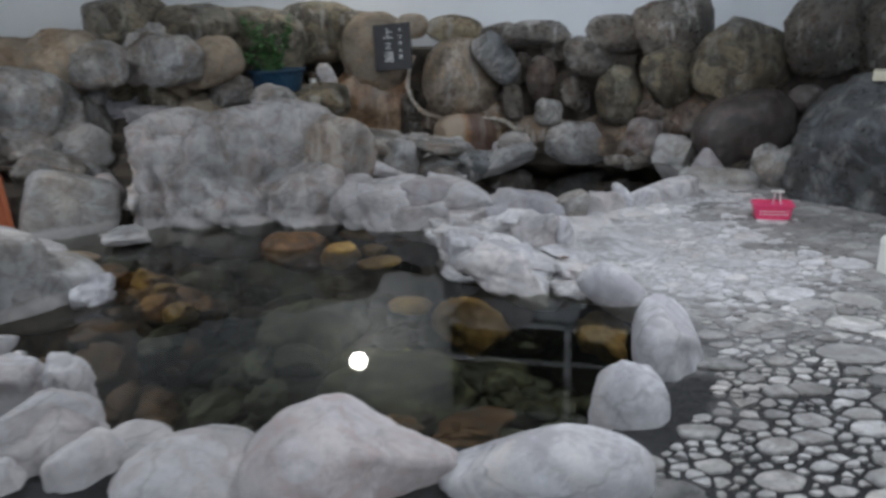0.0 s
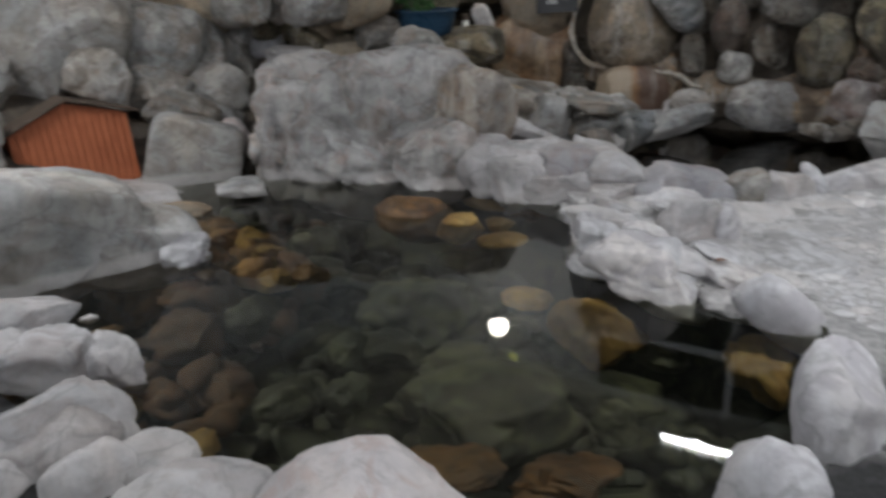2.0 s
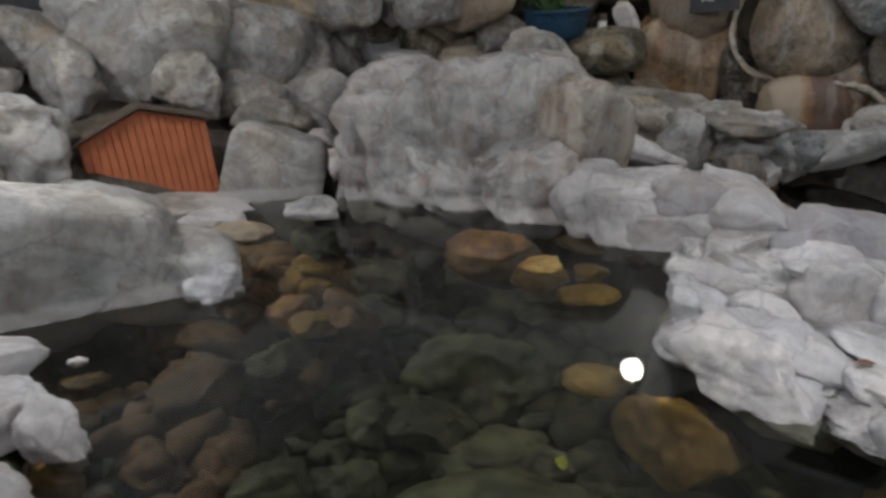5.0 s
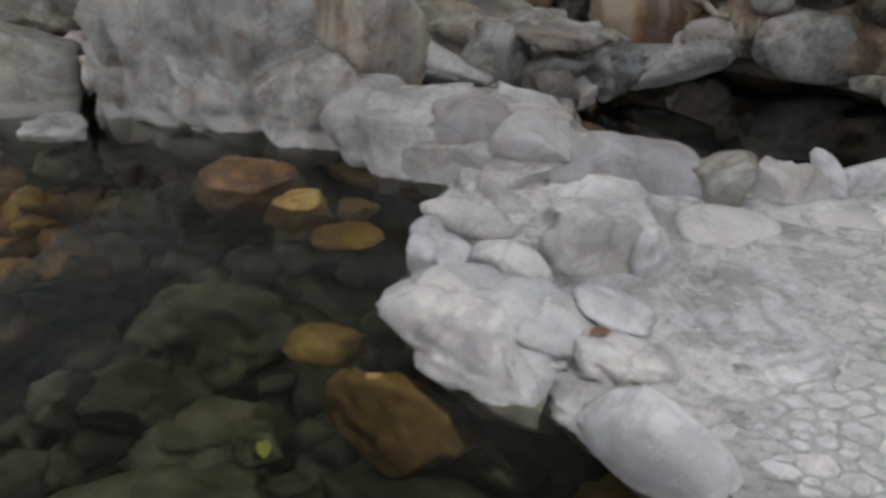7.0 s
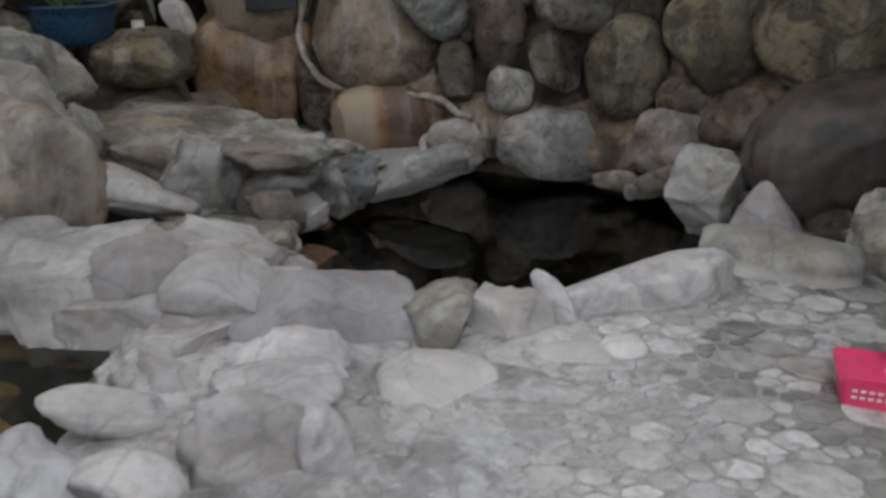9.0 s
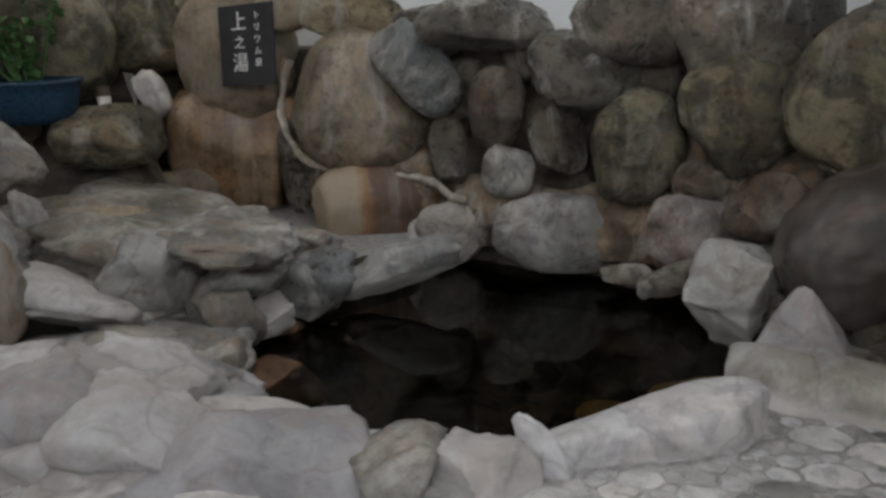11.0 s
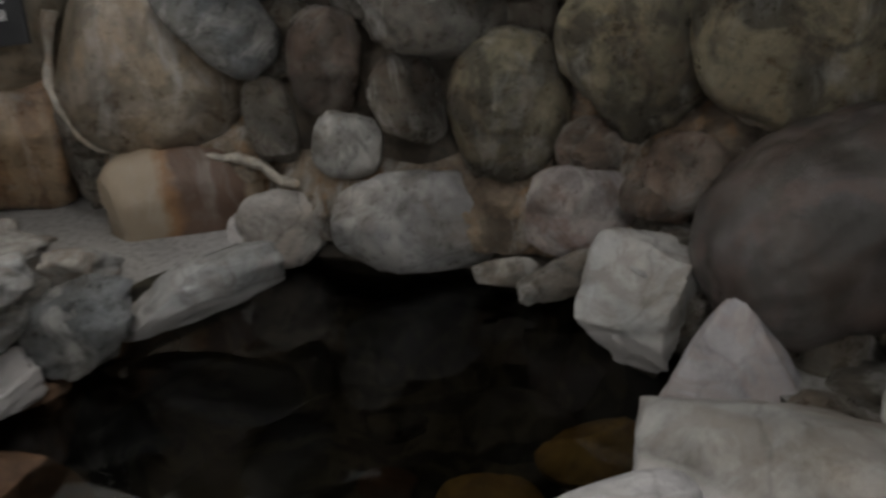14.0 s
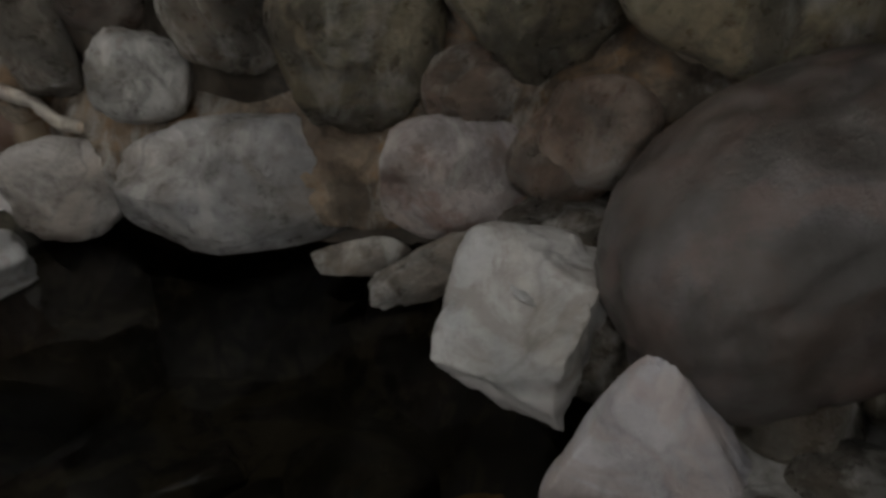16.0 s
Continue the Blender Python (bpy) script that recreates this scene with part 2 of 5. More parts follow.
def water_material(name, tint, ripple, murk, murk_color):
    m = bpy.data.materials.new(name)
    m.use_nodes = True
    t = m.node_tree
    t.nodes.clear()
    out, mix = t.nodes.new("ShaderNodeOutputMaterial"), t.nodes.new("ShaderNodeMixShader")
    clear, gloss = t.nodes.new("ShaderNodeBsdfTransparent"), t.nodes.new("ShaderNodeBsdfGlossy")
    clear.inputs[0].default_value = (*tint, 1)
    gloss.inputs["Roughness"].default_value = 0.0
    gloss.inputs[0].default_value = (1, 1, 1, 1)
    fr = node(t, "ShaderNodeFresnel", IOR=1.33)
    co = t.nodes.new("ShaderNodeTexCoord")
    b = node(t, "ShaderNodeBump", Strength=ripple, Distance=0.01)
    t.links.new(cloud(t, co.outputs["Object"], 3.5, 2.0, 0.4), b.inputs["Height"])
    for n in (fr, gloss):
        t.links.new(b.outputs[0], n.inputs["Normal"])
    t.links.new(fr.outputs[0], mix.inputs[0])
    cloudy, veil = t.nodes.new("ShaderNodeBsdfDiffuse"), t.nodes.new("ShaderNodeMixShader")
    cloudy.inputs[0].default_value = (*murk_color, 1)
    veil.inputs[0].default_value = murk
    t.links.new(clear.outputs[0], veil.inputs[1])
    t.links.new(cloudy.outputs[0], veil.inputs[2])
    t.links.new(veil.outputs[0], mix.inputs[1])
    t.links.new(gloss.outputs[0], mix.inputs[2])
    t.links.new(mix.outputs[0], out.inputs[0])
    return m


plaster = plain_material("white_plaster", (0.77, 0.81, 0.85), (0.84, 0.88, 0.91), 1.2, 0.8)
ceiling_paint = plain_material("ceiling_paint", (0.6, 0.6, 0.59), (0.68, 0.68, 0.67), 1.0, 0.85)
orange_board = plain_material("orange_board", (0.36, 0.1, 0.04), (0.46, 0.14, 0.06), 8.0, 0.65)
dark_wood = plain_material("dark_wood", (0.05, 0.035, 0.025), (0.1, 0.07, 0.05), 10.0, 0.7)
pink_plastic = plain_material("pink_plastic", (0.75, 0.05, 0.16), (0.82, 0.08, 0.2), 5.0, 0.35)
white_plastic = plain_material("white_plastic", (0.72, 0.72, 0.68), (0.78, 0.78, 0.75), 5.0, 0.35)
blue_glaze = plain_material("blue_glaze", (0.01, 0.035, 0.07), (0.018, 0.055, 0.1), 6.0, 0.3)
sign_black = plain_material("black_sign_board", (0.012, 0.013, 0.016), (0.025, 0.026, 0.03), 9.0, 0.45)
sign_white = plain_material("white_sign_paint", (0.7, 0.7, 0.7), (0.8, 0.8, 0.8), 20.0, 0.6)
enamel = plain_material("white_enamel", (0.75, 0.75, 0.76), (0.8, 0.8, 0.81), 5.0, 0.4)
window_paint = plain_material("window_frame_paint", (0.8, 0.83, 0.87), (0.85, 0.88, 0.92), 6.0, 0.35)
night_glass = plain_material("night_glass", (0.012, 0.014, 0.018), (0.02, 0.022, 0.026), 3.0, 0.15)
leaf_green = plain_material("leaf", (0.03, 0.09, 0.025), (0.07, 0.17, 0.05), 12.0, 0.5)
water_clear = water_material("clear_green_water", (0.8, 0.81, 0.73), 0.055, 0.02, (0.07, 0.075, 0.05))
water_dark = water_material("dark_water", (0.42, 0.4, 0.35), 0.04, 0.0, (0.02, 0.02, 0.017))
globe_glow = glow_material("globe_glow", (1.0, 0.93, 0.82), 34.0)


# floor: dark wet pebble mortar where the walkway begins, a dry whitish crust further on
def floor_material():
    m, t, p = nodes_of("walkway_mortar")
    co = t.nodes.new("ShaderNodeTexCoord").outputs["Object"]
    xyz = t.nodes.new("ShaderNodeSeparateXYZ")
    t.links.new(co, xyz.inputs[0])
    n1, n2, n3 = cloud(t, co, 3.0, 6.0, 0.6, 0.5), cloud(t, co, 28.0, 8.0, 0.7), cloud(t, co, 160.0, 4.0, 0.7)
    wob = t.nodes.new("ShaderNodeMath")
    wob.operation, wob.inputs[1].default_value = "MULTIPLY_ADD", 2.2
    t.links.new(n1, wob.inputs[0])
    t.links.new(xyz.outputs["Y"], wob.inputs[2])
    rng = node(t, "ShaderNodeMapRange")
    rng.inputs["From Min"].default_value, rng.inputs["From Max"].default_value = 3.9, 5.2
    t.links.new(wob.outputs[0], rng.inputs["Value"])
    wet = ramp(t, n2, [(0.35, (0.01, 0.01, 0.011)), (0.62, (0.035, 0.035, 0.036)), (0.78, (0.16, 0.16, 0.16))])
    white_dry = ramp(t, n2, [(0.3, (0.24, 0.237, 0.235)), (0.5, (0.5, 0.493, 0.49)), (0.75, (0.68, 0.67, 0.67))])
    grey_dry = ramp(t, n2, [(0.3, (0.14, 0.135, 0.125)), (0.6, (0.28, 0.272, 0.258)), (0.8, (0.42, 0.41, 0.39))])
    across = t.nodes.new("ShaderNodeMath")
    across.operation, across.inputs[1].default_value = "MULTIPLY_ADD", 1.2
    t.links.new(n1, across.inputs[0])
    t.links.new(xyz.outputs["X"], across.inputs[2])
    away = node(t, "ShaderNodeMapRange")
    away.inputs["From Min"].default_value, away.inputs["From Max"].default_value = 2.3, 3.0
    t.links.new(across.outputs[0], away.inputs["Value"])
    dry = blend(t, away.outputs[0], white_dry, grey_dry)
    t.links.new(blend(t, rng.outputs[0], wet, dry), p.inputs["Base Color"])
    p.inputs["Roughness"].default_value = 0.7
    b = node(t, "ShaderNodeBump", Strength=0.8, Distance=0.03)
    add = t.nodes.new("ShaderNodeMath")
    add.operation, add.inputs[1].default_value = "MULTIPLY_ADD", 0.3
    t.links.new(n3, add.inputs[0])
    t.links.new(n2, add.inputs[2])
    t.links.new(add.outputs[0], b.inputs["Height"])
    t.links.new(b.outputs[0], p.inputs["Normal"])
    return m


walk_mortar = floor_material()


# ---- builders ----
def mesh_object(name, bm, material, parent=None, label="", smooth=False):
    me = bpy.data.meshes.new(name)
    bm.normal_update()
    bm.to_mesh(me)
    bm.free()
    me.materials.append(material)
    if smooth:
        me.polygons.foreach_set("use_smooth", [True] * len(me.polygons))
    ob = new(name, me)
    if parent:
        ob.parent = parent
    if label:
        ob["label"] = label
    return ob


part = mesh_object


def box_bm(sx, sy, sz, at=(0, 0, 0), bevel=0.0, bm=None, turn=None):
    bm = bm or bmesh.new()
    m = Matrix.Translation(at) @ (turn or Matrix()) @ Matrix.Diagonal((sx, sy, sz, 1))
    made = bmesh.ops.create_cube(bm, size=1, matrix=m)
    if bevel:
        edges = list({e for v in made["verts"] for e in v.link_edges})
        bmesh.ops.bevel(bm, geom=edges, offset=bevel, segments=2, affect="EDGES", profile=0.5)
    return bm


def prism_bm(points, z0, z1):
    """An upright prism over a floor plan."""
    bm = bmesh.new()
    low = [bm.verts.new((x, y, z0)) for x, y in points]
    high = [bm.verts.new((x, y, z1)) for x, y in points]
    n = len(points)
    for i in range(n):
        j = (i + 1) % n
        bm.faces.new((low[i], low[j], high[j], high[i]))
    bm.faces.new(high)
    bm.faces.new(low[::-1])
    bmesh.ops.recalc_face_normals(bm, faces=bm.faces)
    return bm


def rock_bm(size, seed, box, cuts, rough, sub, taper=0.0):
    """A worn stone: a rounded block, cut by chance planes and roughened at three scales."""
    rnd = random.Random(seed * 7919)
    bm = bmesh.new()
    bmesh.ops.create_icosphere(bm, subdivisions=sub, radius=1)
    shift = Vector((rnd.uniform(-50, 50), rnd.uniform(-50, 50), rnd.uniform(-50, 50)))
    planes = []
    for _ in range(cuts):
        n = Vector((rnd.gauss(0, 1), rnd.gauss(0, 1), rnd.gauss(0, 1))).normalized()
        planes.append((n, rnd.uniform(0.58, 0.88) if cuts > 4 else rnd.uniform(0.74, 0.94)))
    k = min(size)
    mean = (size[0] * size[1] * size[2]) ** (1 / 3)
    for v in bm.verts:
        d = v.co.normalized()
        r = (abs(d.x) ** box + abs(d.y) ** box + abs(d.z) ** box) ** (-1 / box)
        p = d * r * (1.1 if cuts > 4 else 1.06)
        for n, far in planes:
            over = p.dot(n) - far
            if over > 0:
                p -= n * over * 0.93
        q = p * 1.3 + shift
        if cuts > 5:
            far, cells = noise.voronoi(q * 0.95)
            tilt = noise.cell_vector(cells[0] * 37.0 + shift) - Vector((0.5, 0.5, 0.5))
            p += d * rough * (2.6 * tilt.dot(q * 0.95 - cells[0]) + 0.8 * tilt.x - 0.8 * max(0, 0.06 - far[1] + far[0]) / 0.06)
        p += d * rough * (noise.noise(q) + 0.42 * noise.noise(q * 2.3) + 0.17 * noise.noise(q * 5.1))
        ridge = 1 - abs(noise.noise(q * 1.7 + Vector((9, 4, 2))))
        p -= d * rough * 0.5 * max(0, ridge - 0.85) / 0.15
        if sub > 3:
            p += d * rough * (0.09 * noise.noise(q * 11) + 0.07 * noise.noise(q * 23))
            crack = abs(noise.noise(q * 1.1 + Vector((3, 7, 1))))
            p -= d * rough * 0.7 * max(0, 0.06 - crack) / 0.06
        if taper:
            f = 1 - taper * (p.z * 0.5 + 0.5)
            p.x, p.y = p.x * f, p.y * f
        v.co = Vector((p.x * size[0], p.y * size[1], p.z * size[2]))
    return bm


def stone_object(name, at, turn, size, material, seed, box, cuts, rough, sub, parent=None, label="", taper=0.0):
    ob = mesh_object(name, rock_bm(size, seed, box, cuts, rough, sub, taper), material, parent, label, True)
    ob.matrix_world = pose(*at, *turn)
    return ob


LOOKS = {rust: "rust-stained", ruststripe: "rust-striped", darktop: "dark crusted", mortar_pale: "tan mortar", white: "white weathered", pale: "pale grey weathered", pinkish: "pinkish pale", grey: "grey rough", lilac: "lilac-grey smooth", wetlilac: "wet lilac-grey", slab: "flat grey", boulder: "cracked grey",
         streaked: "pale-streaked grey", tan: "tan worn", brown: "dark brown", wallgrey: "mottled grey", rosy: "rosy grey", crusty: "pinkish white crusted", mossy: "olive-grey", dark: "dark grey", bluegrey: "blue-grey", darkbig: "dark smooth", blackrock: "black wet", rustbed: "dark rusty", amber: "amber-brown", brownstone: "brown-grey",
         ochre: "ochre-yellow", umber: "rusty brown", weed: "greenish", black_bed: "blackish"}


def boulder_kind(name, category, where, group):
    def build(at, turn, size, material, seed, box, cuts, rough, label="", sub=4, taper=0.0):
        ob = stone_object(name, at, turn, size, material, seed, box, cuts, rough, sub, taper=taper)
        return tagged(ob, label or LOOKS[material] + " " + category + " " + where, category, group)
    return build


def stone_kind(name, parent):
    def build(at, turn, size, material, seed, box, cuts, rough, label="", sub=4, taper=0.0):
        return stone_object(name, at, turn, size, material, seed, box, cuts, rough, sub, parent, label)
    return build


# ---- the room ----
POOL = [(-1.75, 2.7), (-1.1, 2.5), (-0.35, 2.48), (0.5, 2.5), (0.82, 2.85), (1.0, 3.35), (1.02, 3.85), (0.75, 4.2), (0.36, 4.2), (0.06, 4.35), (-0.04, 4.9), (-0.12, 5.35),
        (-0.75, 5.8), (-1.6, 6.0), (-2.5, 6.1), (-3.15, 5.35), (-2.4, 4.3), (-2.8, 3.8), (-4.3, 3.5), (-3.6, 2.9), (-2.3, 2.95)]
UPPER = [(-0.15, 6.8), (0.22, 7.5), (0.75, 8.15), (1.6, 8.05), (1.9, 7.7), (2.2, 7.0), (2.3, 6.45), (1.95, 6.15), (1.5, 6.02), (1.2, 5.85), (0.9, 5.72), (0.45, 5.8), (-0.02, 6.25)]
ROOM = [(-5.35, -2.2), (4.9, -2.2), (4.9, 7.7), (-3.7, 9.9), (-5.35, 5.1)]


def ground_bm():
    bm = bmesh.new()
    for ring in (ROOM, POOL, UPPER):
        vs = [bm.verts.new((x, y, 0)) for x, y in ring]
        for i in range(len(vs)):
            bm.edges.new((vs[i], vs[(i + 1) % len(vs)]))
    bmesh.ops.triangle_fill(bm, edges=bm.edges[:], use_beauty=True)
    bmesh.ops.recalc_face_normals(bm, faces=bm.faces)
    if sum(f.normal.z for f in bm.faces) < 0:
        bmesh.ops.reverse_faces(bm, faces=bm.faces)
    return bm


tagged(mesh_object("floor", ground_bm(), walk_mortar), "walkway of pebbles and flat stones set in mortar", "floor", kind="structure")


def basin_bm(ring, depth, floor_in=0.82):
    """A bowl under a pool's outline."""
    bm = bmesh.new()
    cx, cy = sum(p[0] for p in ring) / len(ring), sum(p[1] for p in ring) / len(ring)
    loops = []
    for k, z in ((1.0, 0.0), (0.97, -depth * 0.6), (floor_in, -depth), (0.45, -depth * 1.02)):
        loops.append([bm.verts.new((cx + (x - cx) * k, cy + (y - cy) * k, z)) for x, y in ring])
    n = len(ring)
    for a, b in zip(loops, loops[1:]):
        for i in range(n):
            bm.faces.new((a[i], b[i], b[(i + 1) % n], a[(i + 1) % n]))
    bm.faces.new(loops[-1])
    bmesh.ops.recalc_face_normals(bm, faces=bm.faces)
    bmesh.ops.reverse_faces(bm, faces=bm.faces)
    return bm


tagged(mesh_object("pool_basin", basin_bm(POOL, 0.62), weed), "stone basin of the lower pool under water", "pool", kind="structure")
tagged(mesh_object("upper_pool_basin", basin_bm(UPPER, 0.75), black_bed), "stone basin of the upper pool, coloured black for the water's depth", "pool", kind="structure")


def sheet_bm(ring, z):
    bm = bmesh.new()
    bm.faces.new([bm.verts.new((x, y, z)) for x, y in ring])
    bm.normal_update()
    for f in bm.faces:
        if f.normal.z < 0:
            f.normal_flip()
    return bm


tagged(mesh_object("water", sheet_bm(POOL, WATER), water_clear), "clear still greenish water in the lower pool", "water", kind="structure")
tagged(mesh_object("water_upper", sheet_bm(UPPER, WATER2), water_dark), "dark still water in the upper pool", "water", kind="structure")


def wall_run(name, a, b, thick, z0, z1, material, label):
    """A wall between two points of the plan, its inner face on the line a-b and its body to the right of it."""
    d = Vector((b[0] - a[0], b[1] - a[1])).normalized()
    n = Vector((d.y, -d.x)) * thick
    ob = mesh_object(name, prism_bm([a, b, (b[0] + n.x, b[1] + n.y), (a[0] + n.x, a[1] + n.y)], z0, z1), material)
    return tagged(ob, label, "wall", kind="structure")


ring = ROOM
for name, i in (("wall_south", 0), ("wall_east", 1), ("wall_north", 2), ("wall_north_west", 3), ("wall_west", 4)):
    wall_run(name, ring[i], ring[(i + 1) % 5], 0.15, -0.2, CEIL, plaster, "white plastered wall above the rocks")
tagged(mesh_object("ceiling", prism_bm([(-5.7, -2.5), (5.2, -2.5), (5.2, 10.2), (-5.7, 10.2)], CEIL, CEIL + 0.12), ceiling_paint), "plain pale ceiling", "ceiling", kind="structure")

# stone walls: mortar bodies that hold the boulders
wall_back = tagged(mesh_object("wall_back", prism_bm([(-1.7, 8.94), (2.2, 7.74), (4.8, 6.96), (4.8, 7.6), (-1.5, 9.2)], -0.3, 1.0), mortar),
                   "back wall of round boulders set in mortar", "stone wall", kind="structure")


def slope_bm(low, high, z0, z1, steps, bulge):
    """A bank between a low and a high line of the plan."""
    bm = bmesh.new()
    rows = []
    n = 5 * (len(low) - 1)
    for i in range(n + 1):
        f = i / 5
        k = min(int(f), len(low) - 2)
        u = f - k
        a = Vector(low[k]).lerp(Vector(low[k + 1]), u)
        b = Vector(high[k]).lerp(Vector(high[k + 1]), u)
        row = []
        for j in range(steps + 1):
            s = j / steps
            p = a.lerp(b, s)
            z = z0 + (z1 - z0) * s ** 0.8
            w = noise.noise(Vector((p.x * 2, p.y * 2, z * 2)))
            row.append(bm.verts.new((p.x, p.y, z + bulge * w)))
        rows.append(row)
    for a, b in zip(rows, rows[1:]):
        for j in range(steps):
            bm.faces.new((a[j], b[j], b[j + 1], a[j + 1]))
    bmesh.ops.recalc_face_normals(bm, faces=bm.faces)
    if sum(f.normal.z for f in bm.faces) < 0:
        bmesh.ops.reverse_faces(bm, faces=bm.faces)
    return bm


side_bank = tagged(mesh_object("wall_bank", slope_bm([(-4.0, 2.2), (-3.5, 3.5), (-2.9, 4.2), (-3.0, 5.3), (-2.5, 6.0), (-1.0, 6.4), (-0.5, 7.0), (-0.75, 7.7)],
                                                     [(-5.3, 1.8), (-5.3, 3.6), (-5.3, 4.9), (-4.8, 6.5), (-4.1, 8.4), (-2.9, 9.6), (-2.2, 9.3), (-1.9, 9.0)], -0.25, 1.1, 10, 0.08), mortar, smooth=True),
                   "bank of grey rocks and mortar beside the pool", "rock bank", kind="structure")

rim = boulder_kind("rim_boulder", "boulder", "on the rim of the lower pool", "boulders round the lower pool")
bank = boulder_kind("bank_boulder", "boulder", "on the bank between the pools", "boulders between the pools")
side = boulder_kind("side_rock", "rock", "beside the lower pool", "rocks beside the lower pool")
rim_upper = boulder_kind("upper_rim_stone", "stone", "on the rim of the upper pool", "stones round the upper pool")
great = boulder_kind("great_boulder", "boulder", "by the wall", "great dark boulders")
sunk = boulder_kind("sunken_stone", "stone", "lying under clear water", "stones in the lower pool")
sunk_upper = boulder_kind("sunken_dark_stone", "stone", "lying under dark water", "stones in the upper pool")
wall_stone = stone_kind("stone", wall_back)
side_wall = stone_kind("stone", side_bank)

# boulders on the near rim of the lower pool
rim((-0.37, 2.35, 0.02), (0, 0, 9), (0.349, 0.261, 0.226), pinkish, 3466, 2.2, 3, 0.08, label="big pinkish pale boulder with a rounded peak")
rim((-0.88, 2.27, 0.02), (0, 0, 21), (0.255, 0.204, 0.168), pale, 5643, 2.2, 4, 0.08)
rim((0.29, 2.29, 0.02), (0, 3, -7), (0.341, 0.170, 0.142), white, 6798, 2.8, 4, 0.06, label="long white rounded boulder on the rim of the pool")
rim((-1.31, 2.41, 0.00), (0, 0, 29), (0.139, 0.111, 0.147), pale, 873, 2.2, 4, 0.1)
rim((-1.19, 2.55, 0.00), (0, 0, 25), (0.135, 0.122, 0.083), pale, 6212, 2.2, 4, 0.1)
rim((-1.56, 2.55, 0.02), (0, 0, 31), (0.208, 0.167, 0.140), pale, 4381, 2.2, 4, 0.1)
rim((-0.47, 2.17, -0.02), (0, 0, 12), (0.237, 0.166, 0.050), pale, 3025, 2.2, 4, 0.1)
rim((-1.56, 2.33, -0.02), (0, 0, 34), (0.087, 0.070, 0.116), pale, 4428, 2.2, 4, 0.1)
rim((0.66, 2.72, 0.03), (0, 8, -14), (0.196, 0.176, 0.159), white, 1507, 2.6, 4, 0.08, label="pale angular boulder with a flat sloping top", taper=0.45)
rim((0.93, 3.17, 0.05), (0, -8, -16), (0.139, 0.236, 0.205), white, 8775, 2.5, 3, 0.06, label="pale upright slab of stone at the corner of the pool")
rim((-2.12, 3.15, 0.12), (0, 5, 51), (0.185, 0.148, 0.079), pale, 8226, 2.6, 6, 0.08)
rim((-2.11, 2.88, 0.06), (0, -10, 55), (0.179, 0.161, 0.129), pale, 7619, 2.6, 6, 0.08, label="rounded pale stone with a white vein")
rim((-1.90, 2.99, 0.04), (0, -15, 51), (0.184, 0.147, 0.125), pale, 8897, 2.6, 6, 0.08)
rim((-1.64, 3.02, 0.02), (0, -10, 47), (0.089, 0.080, 0.142), white, 2945, 2.2, 7, 0.16)
rim((-2.02, 2.54, 0.02), (0, 10, 60), (0.185, 0.148, 0.158), pale, 945, 2.6, 6, 0.08)
rim((-1.56, 2.60, 0.02), (0, 5, 53), (0.210, 0.168, 0.150), pale, 7555, 2.6, 6, 0.08)

# stones on the walkway side of the lower pool
rim((0.85, 3.93, 0.02), (0, 38, 1), (0.221, 0.084, 0.107), white, 1373, 2.6, 2, 0.05, label="long white stone rounded like a log")
rim((0.34, 4.23, 0.00), (0, 12, 17), (0.305, 0.213, 0.168), white, 4342, 2.4, 7, 0.13, label="broad white boulder undercut at the water")
rim((0.07, 4.55, 0.08), (0, 10, 21), (0.146, 0.131, 0.102), white, 2492, 2.2, 7, 0.1, label="white blocky stone at the edge of the water")
rim((0.07, 4.87, 0.07), (0, 12, 19), (0.181, 0.100, 0.050), white, 4079, 2.2, 4, 0.1, label="small flat white stone")
rim((0.31, 4.54, 0.10), (0, 22, 15), (0.123, 0.086, 0.065), white, 5036, 2.2, 4, 0.1)
rim((0.50, 4.72, 0.06), (0, 40, 10), (0.174, 0.105, 0.190), pale, 4913, 2.2, 8, 0.15)
rim((0.52, 5.01, 0.10), (0, 5, 8), (0.198, 0.139, 0.030), white, 4469, 2.2, 4, 0.1)
rim((0.71, 4.75, 0.07), (0, -10, 4), (0.063, 0.057, 0.129), white, 6288, 2.2, 5, 0.1)
rim((0.65, 4.45, 0.06), (0, 15, 7), (0.123, 0.099, 0.025), white, 6848, 2.2, 4, 0.1)
rim((0.75, 4.28, 0.00), (0, 20, 4), (0.177, 0.141, 0.052), white, 624, 2.2, 6, 0.1)
rim((0.46, 4.33, 0.07), (0, 20, 13), (0.177, 0.142, 0.053), white, 7580, 2.2, 5, 0.1)

# rock bank between the two pools
bank((-0.70, 5.62, 0.10), (0, 6, 24), (0.250, 0.190, 0.190), pale, 5687, 3.0, 8, 0.07)
bank((-0.40, 5.66, 0.16), (0, 8, 22), (0.270, 0.220, 0.165), pale, 24, 3.0, 8, 0.07)
bank((-0.13, 5.66, 0.14), (0, 10, 18), (0.240, 0.210, 0.145), lilac, 7330, 3.0, 8, 0.06)
bank((0.00, 5.88, 0.13), (0, 12, 12), (0.270, 0.150, 0.120), pale, 8870, 3.0, 8, 0.07, label="low pale grey stone on the ridge between the pools")
bank((0.17, 5.57, 0.09), (0, 12, 15), (0.230, 0.270, 0.135), pale, 3769, 3.0, 8, 0.06)
bank((-0.47, 5.47, 0.04), (0, 6, 22), (0.240, 0.150, 0.160), pale, 7522, 3.0, 8, 0.08)
